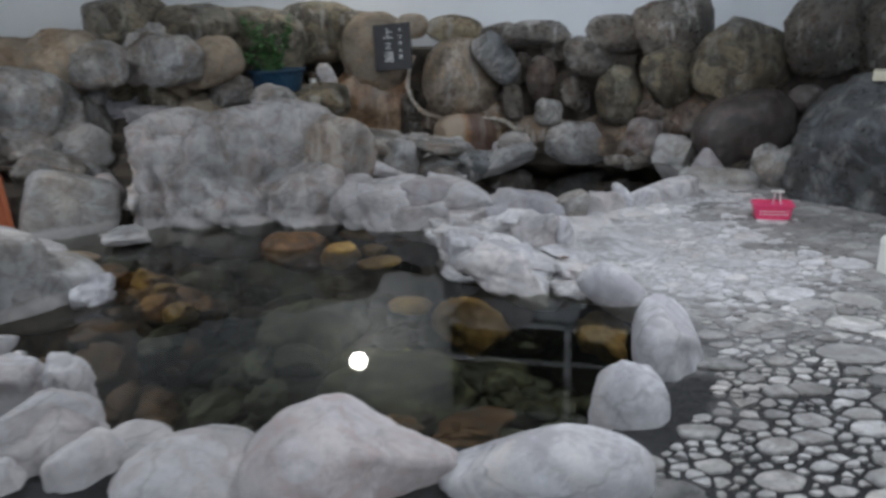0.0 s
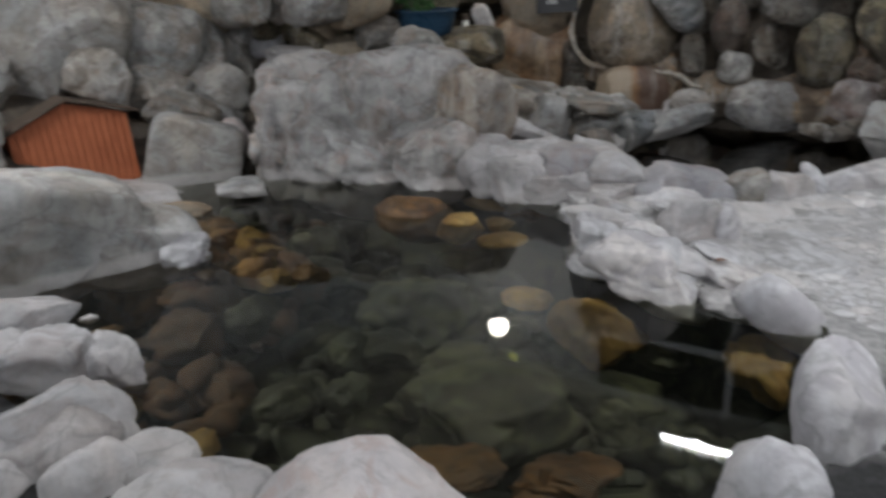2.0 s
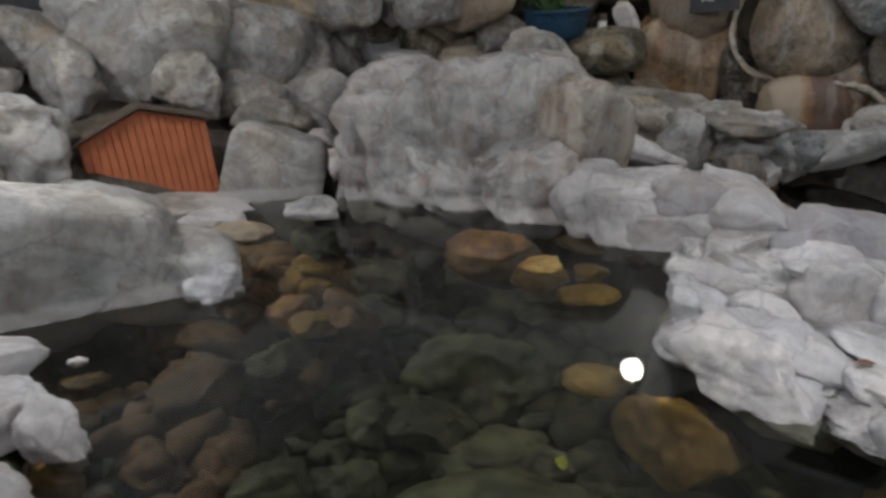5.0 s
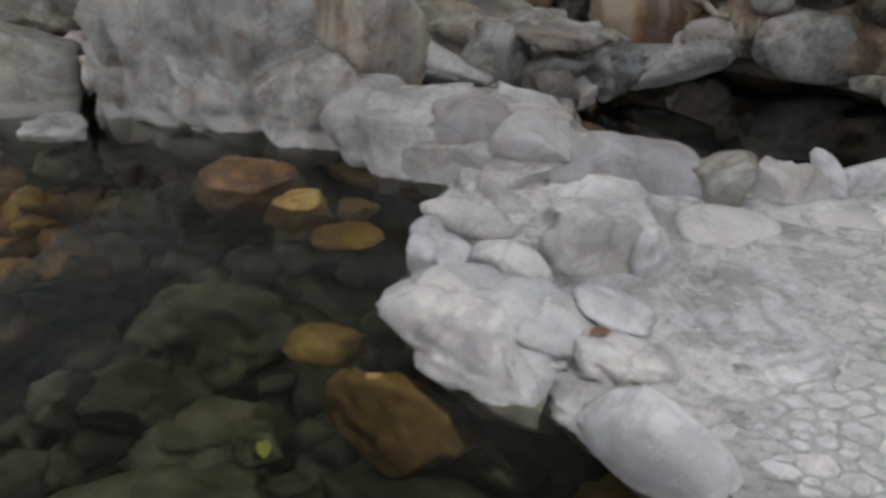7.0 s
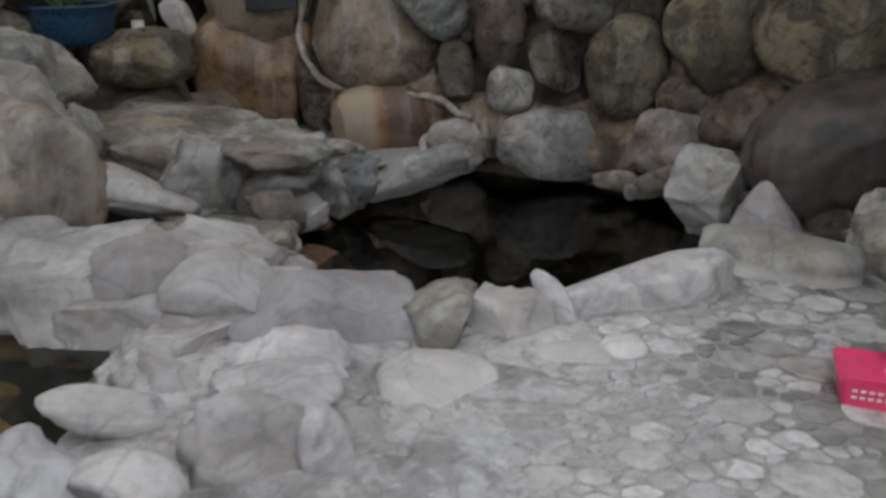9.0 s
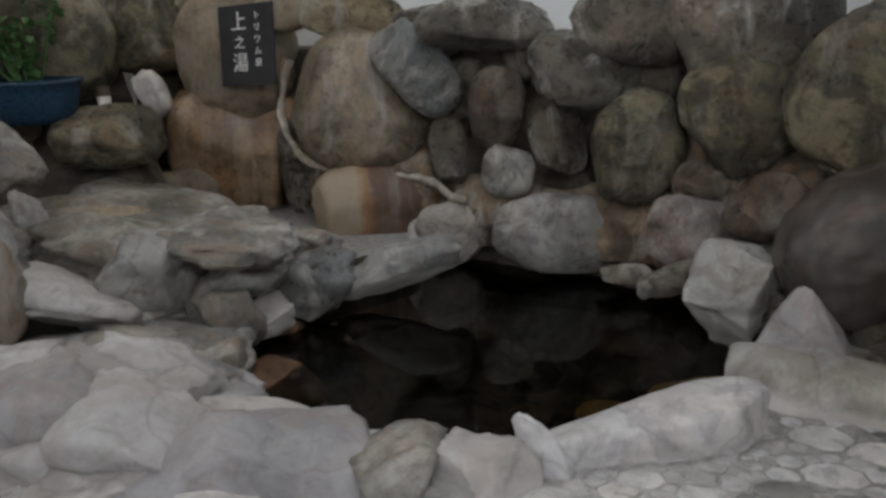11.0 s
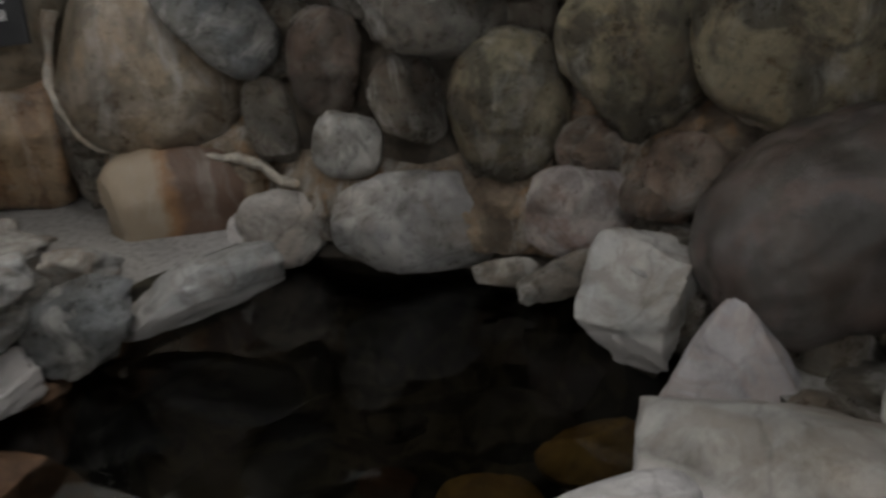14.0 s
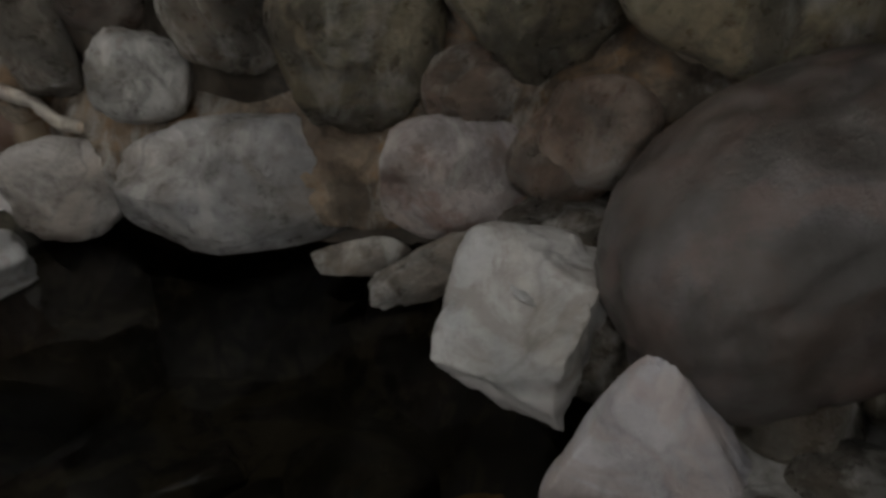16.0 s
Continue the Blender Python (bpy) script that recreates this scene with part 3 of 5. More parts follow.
bank((-0.20, 5.45, 0.03), (0, 10, 20), (0.220, 0.140, 0.145), pale, 871, 3.0, 8, 0.08)
bank((0.11, 5.35, 0.03), (0, 10, 14), (0.210, 0.170, 0.115), pale, 6417, 2.8, 7, 0.07)
bank((0.52, 5.56, 0.06), (0, 10, 7), (0.380, 0.260, 0.155), lilac, 1299, 2.8, 8, 0.07, label="broad smooth lilac-grey boulder between the pools")
bank((0.88, 5.57, 0.03), (0, 6, -0), (0.150, 0.170, 0.130), grey, 6914, 2.8, 6, 0.07)
bank((1.10, 5.58, 0.03), (0, 5, -4), (0.170, 0.120, 0.100), pale, 201, 2.8, 6, 0.07)
bank((0.97, 5.20, -0.02), (0, 8, -20), (0.210, 0.170, 0.062), pale, 8451, 2.4, 5, 0.06, label="flat rounded pale stone set in the crust")
bank((1.34, 5.42, -0.01), (0, 0, 8), (0.125, 0.090, 0.034), pale, 9839, 2.4, 4, 0.06, label="flat oval pale stone set in the crust")
bank((1.50, 5.48, 0.0), (0, 0, 30), (0.075, 0.065, 0.035), white, 8266, 2.4, 4, 0.06)
bank((0.46, 5.26, 0.02), (0, 10, 12), (0.240, 0.150, 0.085), white, 3390, 2.8, 7, 0.08)
bank((0.16, 5.11, 0.00), (0, 8, 10), (0.150, 0.120, 0.085), pale, 4127, 2.8, 6, 0.08)
bank((0.12, 4.98, -0.01), (0, 0, 6), (0.110, 0.075, 0.065), white, 5512, 2.8, 6, 0.08)
bank((1.27, 5.67, 0.07), (0, -35, 1), (0.055, 0.033, 0.119), white, 8363, 3, 5, 0.1)
bank((-1.14, 6.93, 0.30), (0, -20, 32), (0.088, 0.071, 0.165), grey, 2465, 2.2, 6, 0.1)
bank((-0.55, 6.77, 0.22), (0, 8, 26), (0.421, 0.295, 0.172), grey, 9790, 2.2, 8, 0.14)
bank((-0.10, 6.76, 0.30), (0, 5, 20), (0.274, 0.192, 0.086), grey, 7465, 2.2, 6, 0.16)
bank((-0.59, 6.38, 0.17), (0, 20, 30), (0.257, 0.206, 0.104), pale, 7017, 2.2, 6, 0.1)
bank((-1.44, 7.02, 0.62), (0, 25, 35), (0.280, 0.196, 0.177), grey, 6776, 2.2, 7, 0.1)

# great boulder at the head of the lower pool
bank((-1.61, 6.20, 0.24), (0, 4, 21), (0.782, 0.430, 0.563), boulder, 509, 3.4, 8, 0.1, label="great grey boulder with cracks and a ledge at the water", sub=5)
bank((-2.05, 5.90, 0.17), (0, 5, 27), (0.361, 0.253, 0.417), boulder, 3148, 3.4, 7, 0.1)
bank((-2.22, 5.75, 0.23), (0, 5, 29), (0.154, 0.139, 0.335), crusty, 1327, 3, 9, 0.24)
bank((-1.08, 5.80, 0.15), (0, 4, 17), (0.334, 0.267, 0.283), boulder, 8728, 4, 7, 0.1, sub=5)
bank((-1.64, 5.78, 0.07), (0, 14, 23), (0.316, 0.221, 0.183), boulder, 8968, 4, 8, 0.1)
bank((-0.84, 6.00, 0.39), (0, 6, 14), (0.263, 0.210, 0.292), streaked, 9431, 2.8, 7, 0.1, label="grey rock with pale streaks run down its flank")
bank((-2.21, 6.30, 0.53), (0, -4, 27), (0.308, 0.247, 0.183), boulder, 8684, 4, 7, 0.1)
bank((-1.23, 6.35, 0.58), (0, 8, 17), (0.380, 0.304, 0.166), boulder, 9069, 4, 7, 0.1)

# rocks at the side of the lower pool
side((-2.42, 4.13, 0.06), (0, 18, 43), (0.421, 0.253, 0.196), slab, 2322, 5, 4, 0.08)
side((-2.74, 3.88, 0.14), (0, 14, 49), (0.516, 0.258, 0.347), slab, 67, 5, 4, 0.09, label="broad grey slab of rock sloping into the water", sub=5)
side((-3.50, 3.66, 0.22), (0, 20, 57), (0.397, 0.238, 0.471), slab, 4375, 3.4, 9, 0.11, sub=5)
side((-2.02, 4.20, 0.00), (0, 0, 38), (0.124, 0.099, 0.119), white, 6670, 2.2, 8, 0.15, label="small broken white rock at the waterline")
side((-2.80, 5.60, 0.04), (0, 18, 35), (0.300, 0.150, 0.339), slab, 6560, 7, 3, 0.05, label="flat-faced grey rock beside the little house")
side((-2.63, 5.95, 0.18), (0, 0, 32), (0.124, 0.099, 0.146), pinkish, 218, 2.2, 4, 0.1)
side((-2.60, 5.90, -0.05), (0, 0, 32), (0.116, 0.093, 0.117), dark, 7833, 2.2, 4, 0.1)
side((-3.12, 5.02, 0.00), (0, 8, 42), (0.491, 0.344, 0.066), slab, 1245, 2.2, 7, 0.1)
side((-2.28, 5.29, 0.00), (0, 0, 33), (0.146, 0.132, 0.074), slab, 2640, 3, 9, 0.1)
side((-2.73, 4.95, 0.00), (0, 10, 39), (0.180, 0.144, 0.084), pale, 3540, 2.2, 7, 0.1)
side((-2.49, 4.92, -0.03), (0, 8, 37), (0.176, 0.123, 0.049), tan, 6131, 2.2, 4, 0.1)
side((-3.15, 4.18, 0.24), (0, 15, 49), (0.386, 0.232, 0.156), slab, 5283, 2.2, 6, 0.12)
side((-3.75, 4.49, 0.49), (0, 0, 51), (0.340, 0.238, 0.306), slab, 5616, 2.2, 7, 0.14)
side((-3.20, 4.63, 0.02), (0, 25, 46), (0.336, 0.202, 0.213), slab, 7863, 3, 6, 0.1)

# stones of the side bank
side_wall((-3.91, 5.72, 0.83), (0, 30, 43), (0.481, 0.241, 0.537), slab, 7932, 3.4, 8, 0.1, label="large tilted grey slab above the little house", sub=5)
side_wall((-4.45, 5.18, 0.98), (0, 0, 50), (0.349, 0.244, 0.226), grey, 3892, 2.8, 8, 0.1)
side_wall((-4.48, 4.47, 0.98), (0, -5, 56), (0.481, 0.337, 0.240), grey, 6137, 2.8, 3, 0.1)
side_wall((-4.17, 4.31, 0.65), (0, 0, 55), (0.313, 0.250, 0.250), grey, 9424, 2.8, 3, 0.1)
side_wall((-3.49, 6.44, 0.67), (0, 0, 36), (0.413, 0.248, 0.392), grey, 1139, 2.8, 7, 0.1)
side_wall((-4.64, 6.04, 1.25), (0, 0, 46), (0.206, 0.165, 0.183), mossy, 9428, 2.8, 3, 0.1)
side_wall((-4.42, 6.39, 1.20), (0, 0, 42), (0.260, 0.208, 0.236), grey, 105, 2.8, 3, 0.1)
side_wall((-3.96, 7.02, 1.10), (0, 12, 36), (0.495, 0.396, 0.247), tan, 1315, 2.8, 3, 0.1)
side_wall((-3.48, 7.45, 1.04), (0, -20, 31), (0.281, 0.225, 0.255), tan, 8685, 2.8, 3, 0.1)
side_wall((-4.08, 6.66, 1.07), (0, 10, 39), (0.363, 0.290, 0.193), dark, 8705, 2.8, 3, 0.1)
side_wall((-3.71, 7.43, 1.14), (0, 0, 33), (0.283, 0.226, 0.154), tan, 5785, 2.8, 3, 0.1)
side_wall((-3.42, 6.73, 0.63), (0, 0, 34), (0.309, 0.216, 0.286), grey, 1439, 2.8, 8, 0.1)
side_wall((-3.11, 7.51, 0.68), (0, 15, 29), (0.217, 0.130, 0.333), lilac, 8382, 2.8, 7, 0.1)
side_wall((-2.73, 7.52, 1.09), (0, -20, 26), (0.293, 0.205, 0.269), grey, 7710, 2.8, 8, 0.1)
side_wall((-2.40, 8.00, 1.12), (0, -20, 22), (0.378, 0.265, 0.252), tan, 6475, 2.8, 8, 0.1)
side_wall((-2.39, 7.76, 0.79), (0, 0, 23), (0.273, 0.191, 0.199), mossy, 5527, 2.8, 8, 0.1)
side_wall((-2.70, 7.50, 0.73), (0, 20, 26), (0.198, 0.138, 0.173), mossy, 7557, 2.8, 8, 0.1)
side_wall((-2.67, 7.83, 0.59), (0, 0, 24), (0.387, 0.271, 0.179), grey, 519, 2.8, 8, 0.1)
side_wall((-3.07, 7.35, 1.13), (0, 0, 29), (0.171, 0.120, 0.220), dark, 6445, 2.8, 8, 0.1)
side_wall((-3.24, 7.07, 0.54), (0, 0, 31), (0.270, 0.189, 0.271), grey, 3219, 2.8, 8, 0.1)
side_wall((-2.18, 7.71, 0.58), (0, 0, 21), (0.394, 0.276, 0.145), tan, 1744, 2.8, 8, 0.1)
side_wall((-3.64, 6.28, 0.83), (0, 10, 38), (0.226, 0.158, 0.340), slab, 6752, 2.8, 8, 0.1)
side_wall((-3.35, 6.13, 0.48), (0, 0, 37), (0.308, 0.216, 0.198), grey, 8234, 2.8, 8, 0.1)
side_wall((-3.19, 6.60, 0.40), (0, 0, 33), (0.325, 0.228, 0.232), slab, 8864, 2.8, 8, 0.1)
side_wall((-3.50, 5.78, 0.62), (0, 0, 40), (0.253, 0.177, 0.212), grey, 5034, 2.8, 8, 0.1)
side_wall((-3.55, 6.79, 0.86), (0, 15, 35), (0.191, 0.134, 0.240), slab, 4672, 2.8, 8, 0.1)
side_wall((-3.95, 6.24, 0.88), (0, 0, 40), (0.206, 0.144, 0.207), grey, 5012, 2.8, 8, 0.1)
side_wall((-3.25, 7.22, 0.81), (0, 25, 31), (0.222, 0.156, 0.297), slab, 5382, 2.8, 8, 0.1)
side_wall((-3.02, 6.30, 0.21), (0, 0, 33), (0.245, 0.172, 0.178), slab, 6066, 2.8, 8, 0.1)
side_wall((-3.09, 6.04, 0.35), (0, 0, 35), (0.258, 0.180, 0.149), grey, 3106, 2.8, 8, 0.1)
side_wall((-3.99, 5.21, 0.76), (0, 0, 47), (0.241, 0.169, 0.242), slab, 1739, 2.8, 8, 0.1)
side_wall((-4.33, 5.61, 1.08), (0, 20, 46), (0.258, 0.181, 0.280), slab, 9895, 2.8, 8, 0.1)
side_wall((-4.27, 4.72, 0.76), (0, 0, 52), (0.268, 0.187, 0.172), grey, 3329, 2.8, 8, 0.1)
side_wall((-4.22, 4.10, 0.76), (0, 0, 57), (0.206, 0.144, 0.207), slab, 6259, 2.8, 8, 0.1)
side_wall((-3.71, 4.18, 0.39), (0, 0, 53), (0.221, 0.155, 0.241), slab, 1713, 2.8, 8, 0.1)
side_wall((-4.02, 3.78, 0.57), (0, 0, 59), (0.258, 0.181, 0.293), slab, 6526, 2.8, 8, 0.1)
side_wall((-2.14, 8.31, 1.14), (0, 0, 19), (0.308, 0.216, 0.231), mossy, 5625, 2.8, 4, 0.1)
side_wall((-1.23, 7.80, 0.58), (0, 0, 14), (0.279, 0.223, 0.173), mossy, 3104, 2.8, 3, 0.1)
side_wall((-3.04, 7.46, 0.88), (0, 0, 28), (0.175, 0.140, 0.175), mossy, 3162, 2.8, 5, 0.1)
side_wall((-2.25, 8.23, 0.57), (0, 0, 35), (0.211, 0.169, 0.134), mossy, 1456, 2.8, 4, 0.1)
side_wall((-1.96, 8.41, 0.48), (0, 0, 31), (0.276, 0.221, 0.197), mossy, 4151, 2.8, 4, 0.1)
side_wall((-1.61, 8.72, 0.46), (0, 0, 27), (0.288, 0.231, 0.174), dark, 4336, 2.8, 3, 0.1)
side_wall((-1.51, 8.61, 0.21), (0, 0, 27), (0.246, 0.197, 0.142), tan, 2998, 2.8, 6, 0.1)
side_wall((-1.99, 8.11, 0.25), (0, 20, 33), (0.248, 0.198, 0.171), brown, 3713, 2.8, 6, 0.1)
side_wall((-1.74, 8.37, 0.20), (0, 0, 30), (0.219, 0.175, 0.179), grey, 4393, 2.8, 7, 0.1)
side_wall((-1.27, 8.69, 0.05), (0, 0, 24), (0.230, 0.184, 0.100), mossy, 8063, 2.8, 4, 0.1)
side_wall((-3.40, 7.01, 0.86), (0, 0, 33), (0.267, 0.214, 0.219), tan, 4397, 2.8, 4, 0.1)
side_wall((-3.66, 6.98, 1.06), (0, 0, 35), (0.195, 0.156, 0.171), dark, 8750, 2.8, 4, 0.1)
side_wall((-3.17, 7.40, 0.99), (0, 10, 29), (0.199, 0.159, 0.224), grey, 342, 2.8, 5, 0.1)
side_wall((-3.04, 7.82, 1.20), (0, 0, 27), (0.231, 0.185, 0.231), mossy, 4195, 2.8, 4, 0.1)
side_wall((-2.75, 8.07, 1.25), (0, 10, 24), (0.388, 0.311, 0.207), mossy, 2780, 2.8, 3, 0.1)
side_wall((-2.31, 8.36, 1.22), (0, -10, 20), (0.364, 0.292, 0.234), tan, 3470, 2.8, 4, 0.1)
side_wall((-4.18, 6.60, 1.08), (0, 0, 40), (0.215, 0.172, 0.191), tan, 1885, 2.8, 4, 0.1)
side_wall((-3.79, 6.50, 0.99), (0, 0, 38), (0.210, 0.168, 0.163), pale, 1502, 2.8, 5, 0.1)
side_wall((-2.53, 7.60, 0.86), (0, 0, 24), (0.196, 0.157, 0.172), tan, 3907, 2.8, 5, 0.1)
side_wall((-2.64, 7.18, 0.56), (0, 0, 26), (0.262, 0.210, 0.117), pale, 3404, 2.8, 6, 0.1)
side_wall((-2.03, 7.57, 0.72), (0, 0, 20), (0.214, 0.171, 0.142), grey, 8512, 2.8, 6, 0.1)
side_wall((-4.74, 4.97, 1.07), (0, 0, 53), (0.224, 0.179, 0.142), tan, 1202, 2.8, 4, 0.1)
side_wall((-4.36, 6.02, 1.17), (0, 0, 44), (0.204, 0.163, 0.181), grey, 6355, 2.8, 5, 0.1)
side_wall((-2.44, 7.18, 1.05), (0, 0, 19), (0.275, 0.220, 0.225), grey, 6648, 2.8, 4, 0.1)
side_wall((-2.17, 7.47, 1.02), (0, -15, 16), (0.286, 0.229, 0.208), tan, 7138, 2.8, 4, 0.1)
side_wall((-3.00, 6.97, 1.09), (0, 0, 23), (0.243, 0.194, 0.218), grey, 5728, 2.8, 5, 0.1)
side_wall((-3.30, 7.06, 1.14), (0, 0, 25), (0.293, 0.234, 0.219), tan, 88, 2.8, 4, 0.1)
side_wall((-2.93, 7.55, 1.37), (0, -5, 21), (0.415, 0.290, 0.233), mossy, 7596, 2.8, 3, 0.1)
side_wall((-2.35, 7.75, 1.34), (0, 0, 17), (0.372, 0.261, 0.186), mossy, 8451, 2.8, 3, 0.1)
side_wall((-2.68, 7.31, 1.12), (0, 0, 20), (0.228, 0.160, 0.203), grey, 4383, 2.8, 8, 0.1)
side_wall((-1.32, 8.64, 1.19), (0, 0, 17), (0.443, 0.207, 0.295), mossy, 1958, 2.8, 3, 0.1)
side_wall((-1.85, 8.18, 1.09), (0, 0, 13), (0.425, 0.297, 0.368), mossy, 4533, 2.8, 3, 0.1)

# stones of the back wall
wall_stone((-0.71, 8.46, 0.98), (0, -5, 17), (0.352, 0.211, 0.383), tan, 9556, 2.2, 2, 0.09, label="tan round boulder that bears the black sign")
wall_stone((0.15, 8.13, 0.72), (0, 0, 17), (0.394, 0.232, 0.389), brownstone, 3771, 2.15, 2, 0.05, label="great round brown-grey boulder with pale streaks")
wall_stone((0.50, 7.97, 0.92), (0, 50, 17), (0.300, 0.120, 0.155), bluegrey, 2650, 2.5, 4, 0.09)
wall_stone((0.10, 8.17, 1.20), (0, 5, 17), (0.282, 0.076, 0.127), mossy, 612, 2.5, 4, 0.09)
wall_stone((0.88, 7.85, 1.14), (0, 2, 17), (0.330, 0.140, 0.130), darktop, 3777, 2.5, 4, 0.09)
wall_stone((1.62, 7.64, 1.13), (0, 8, 17), (0.300, 0.130, 0.165), dark, 4852, 2.5, 4, 0.09)
wall_stone((1.37, 7.69, 0.93), (0, 14, 17), (0.270, 0.130, 0.180), darktop, 8465, 2.5, 4, 0.09)
wall_stone((0.94, 7.90, 0.72), (0, 0, 17), (0.142, 0.100, 0.205), brown, 6418, 2.5, 4, 0.09)
wall_stone((0.66, 7.99, 0.47), (0, -5, 17), (0.105, 0.063, 0.193), dark, 6662, 2.5, 4, 0.09)
wall_stone((1.00, 7.84, 0.40), (0, 10, 17), (0.140, 0.080, 0.136), wallgrey, 2378, 2.5, 4, 0.09)
wall_stone((1.26, 7.82, 0.56), (0, -15, 17), (0.137, 0.082, 0.185), dark, 5149, 2.5, 4, 0.09)
wall_stone((1.64, 7.67, 0.55), (0, 8, 17), (0.220, 0.132, 0.279), mossy, 7998, 2.2, 3, 0.09)
wall_stone((2.08, 7.54, 0.74), (0, -20, 17), (0.261, 0.157, 0.297), mossy, 313, 2.2, 3, 0.09)
wall_stone((2.03, 7.60, 1.05), (0, 5, 17), (0.271, 0.115, 0.192), mossy, 1134, 2.5, 4, 0.09)
wall_stone((2.70, 7.36, 0.89), (0, -5, 17), (0.490, 0.240, 0.370), mossy, 3371, 2.5, 4, 0.05, label="broad olive-brown boulder high in the wall")
wall_stone((1.96, 7.60, 0.40), (0, 0, 17), (0.157, 0.065, 0.111), brown, 7470, 2.5, 4, 0.09)
wall_stone((-0.77, 8.49, 0.41), (0, 5, 17), (0.417, 0.235, 0.396), rust, 3303, 3, 4, 0.09, label="rust-stained brown boulder in the wall")
wall_stone((0.19, 8.05, 0.12), (0, 0, 17), (0.346, 0.150, 0.257), ruststripe, 1139, 2.8, 4, 0.09, label="boulder striped white and dark rust")
wall_stone((0.67, 7.88, 0.04), (0, 0, 17), (0.176, 0.097, 0.167), wetlilac, 7747, 2.5, 4, 0.09)
wall_stone((0.54, 7.89, 0.03), (0, 0, 17), (0.099, 0.051, 0.088), pale, 7377, 2.5, 4, 0.09)
wall_stone((1.29, 7.71, 0.10), (0, 6, 17), (0.352, 0.113, 0.195), wetlilac, 9542, 2.6, 4, 0.07, label="long grey half-round stone above the dark water")
wall_stone((1.89, 7.52, 0.18), (0, 12, 17), (0.240, 0.097, 0.167), rosy, 463, 2.5, 4, 0.09)
wall_stone((1.81, 7.35, 0.00), (0, -20, 17), (0.164, 0.049, 0.086), wallgrey, 2031, 3, 6, 0.09)
wall_stone((1.61, 7.50, -0.05), (0, 10, 17), (0.124, 0.037, 0.065), wallgrey, 706, 2.5, 6, 0.09)
wall_stone((-1.45, 8.34, 0.50), (0, 0, 17), (0.277, 0.098, 0.164), dark, 9101, 2.5, 4, 0.09)
wall_stone((-1.61, 8.40, 0.22), (0, 0, 17), (0.286, 0.121, 0.204), mossy, 9468, 2.5, 4, 0.09)
wall_stone((-1.10, 8.23, 0.16), (0, 0, 17), (0.241, 0.087, 0.147), tan, 4245, 2.5, 4, 0.09)
wall_stone((-1.94, 8.50, 0.06), (0, 0, 17), (0.227, 0.136, 0.231), wallgrey, 4275, 2.5, 4, 0.09)
wall_stone((-1.52, 8.83, 1.11), (0, 0, 17), (0.224, 0.135, 0.276), mossy, 3017, 2.5, 4, 0.09)
wall_stone((-2.23, 9.10, 1.02), (0, 0, 17), (0.298, 0.179, 0.298), dark, 6067, 2.5, 4, 0.09)
wall_stone((-1.84, 8.46, 0.42), (0, 0, 17), (0.204, 0.092, 0.154), mossy, 1138, 2.5, 4, 0.09)
wall_stone((-0.32, 8.29, 1.24), (0, 0, 17), (0.162, 0.071, 0.118), tan, 8310, 2.5, 4, 0.09)
wall_stone((1.72, 7.84, 0.91), (0, 0, 17), (0.161, 0.097, 0.162), dark, 7834, 2.5, 4, 0.09)
wall_stone((0.71, 8.11, 0.80), (0, 0, 17), (0.168, 0.092, 0.155), dark, 431, 2.5, 4, 0.09)
wall_stone((2.18, 7.36, 0.31), (0, -30, 17), (0.175, 0.100, 0.130), brown, 5062, 2.5, 4, 0.09)
wall_stone((3.39, 7.13, 1.10), (0, 0, 17), (0.462, 0.219, 0.365), dark, 8438, 2.5, 4, 0.09)
wall_stone((2.13, 7.66, 1.16), (0, 0, 17), (0.391, 0.203, 0.339), dark, 5058, 2.5, 4, 0.09)
wall_stone((3.85, 7.00, 1.09), (0, 0, 17), (0.381, 0.229, 0.406), dark, 9178, 2.5, 4, 0.09)
wall_stone((-1.23, 8.32, 0.77), (0, -25, 17), (0.087, 0.078, 0.151), pale, 8139, 2.5, 4, 0.09)
wall_stone((-0.82, 8.56, 1.22), (0, 0, 17), (0.317, 0.114, 0.190), mossy, 8870, 2.5, 4, 0.09)
wall_stone((0.55, 8.14, 1.10), (0, 0, 17), (0.208, 0.091, 0.153), dark, 5577, 2.5, 4, 0.09)
wall_stone((1.80, 7.76, 1.14), (0, 0, 17), (0.178, 0.086, 0.143), dark, 5007, 2.5, 4, 0.09)
wall_stone((1.12, 8.02, 1.01), (0, 0, 17), (0.159, 0.095, 0.159), dark, 904, 2.5, 4, 0.09)
wall_stone((-0.32, 8.46, 0.27), (0, 0, 17), (0.179, 0.107, 0.315), dark, 9378, 2.5, 4, 0.09)
wall_stone((2.30, 7.61, 1.06), (0, 0, 17), (0.134, 0.080, 0.224), mossy, 614, 2.5, 4, 0.09)
wall_stone((2.22, 7.33, 0.37), (0, 20, 17), (0.145, 0.079, 0.139), brown, 4705, 2.5, 4, 0.09)
wall_stone((1.97, 7.54, 0.40), (0, 0, 17), (0.137, 0.043, 0.075), brown, 4078, 2.5, 4, 0.09)
wall_stone((0.36, 7.87, -0.11), (0, 0, 17), (0.110, 0.029, 0.051), wallgrey, 8636, 2.5, 4, 0.09)

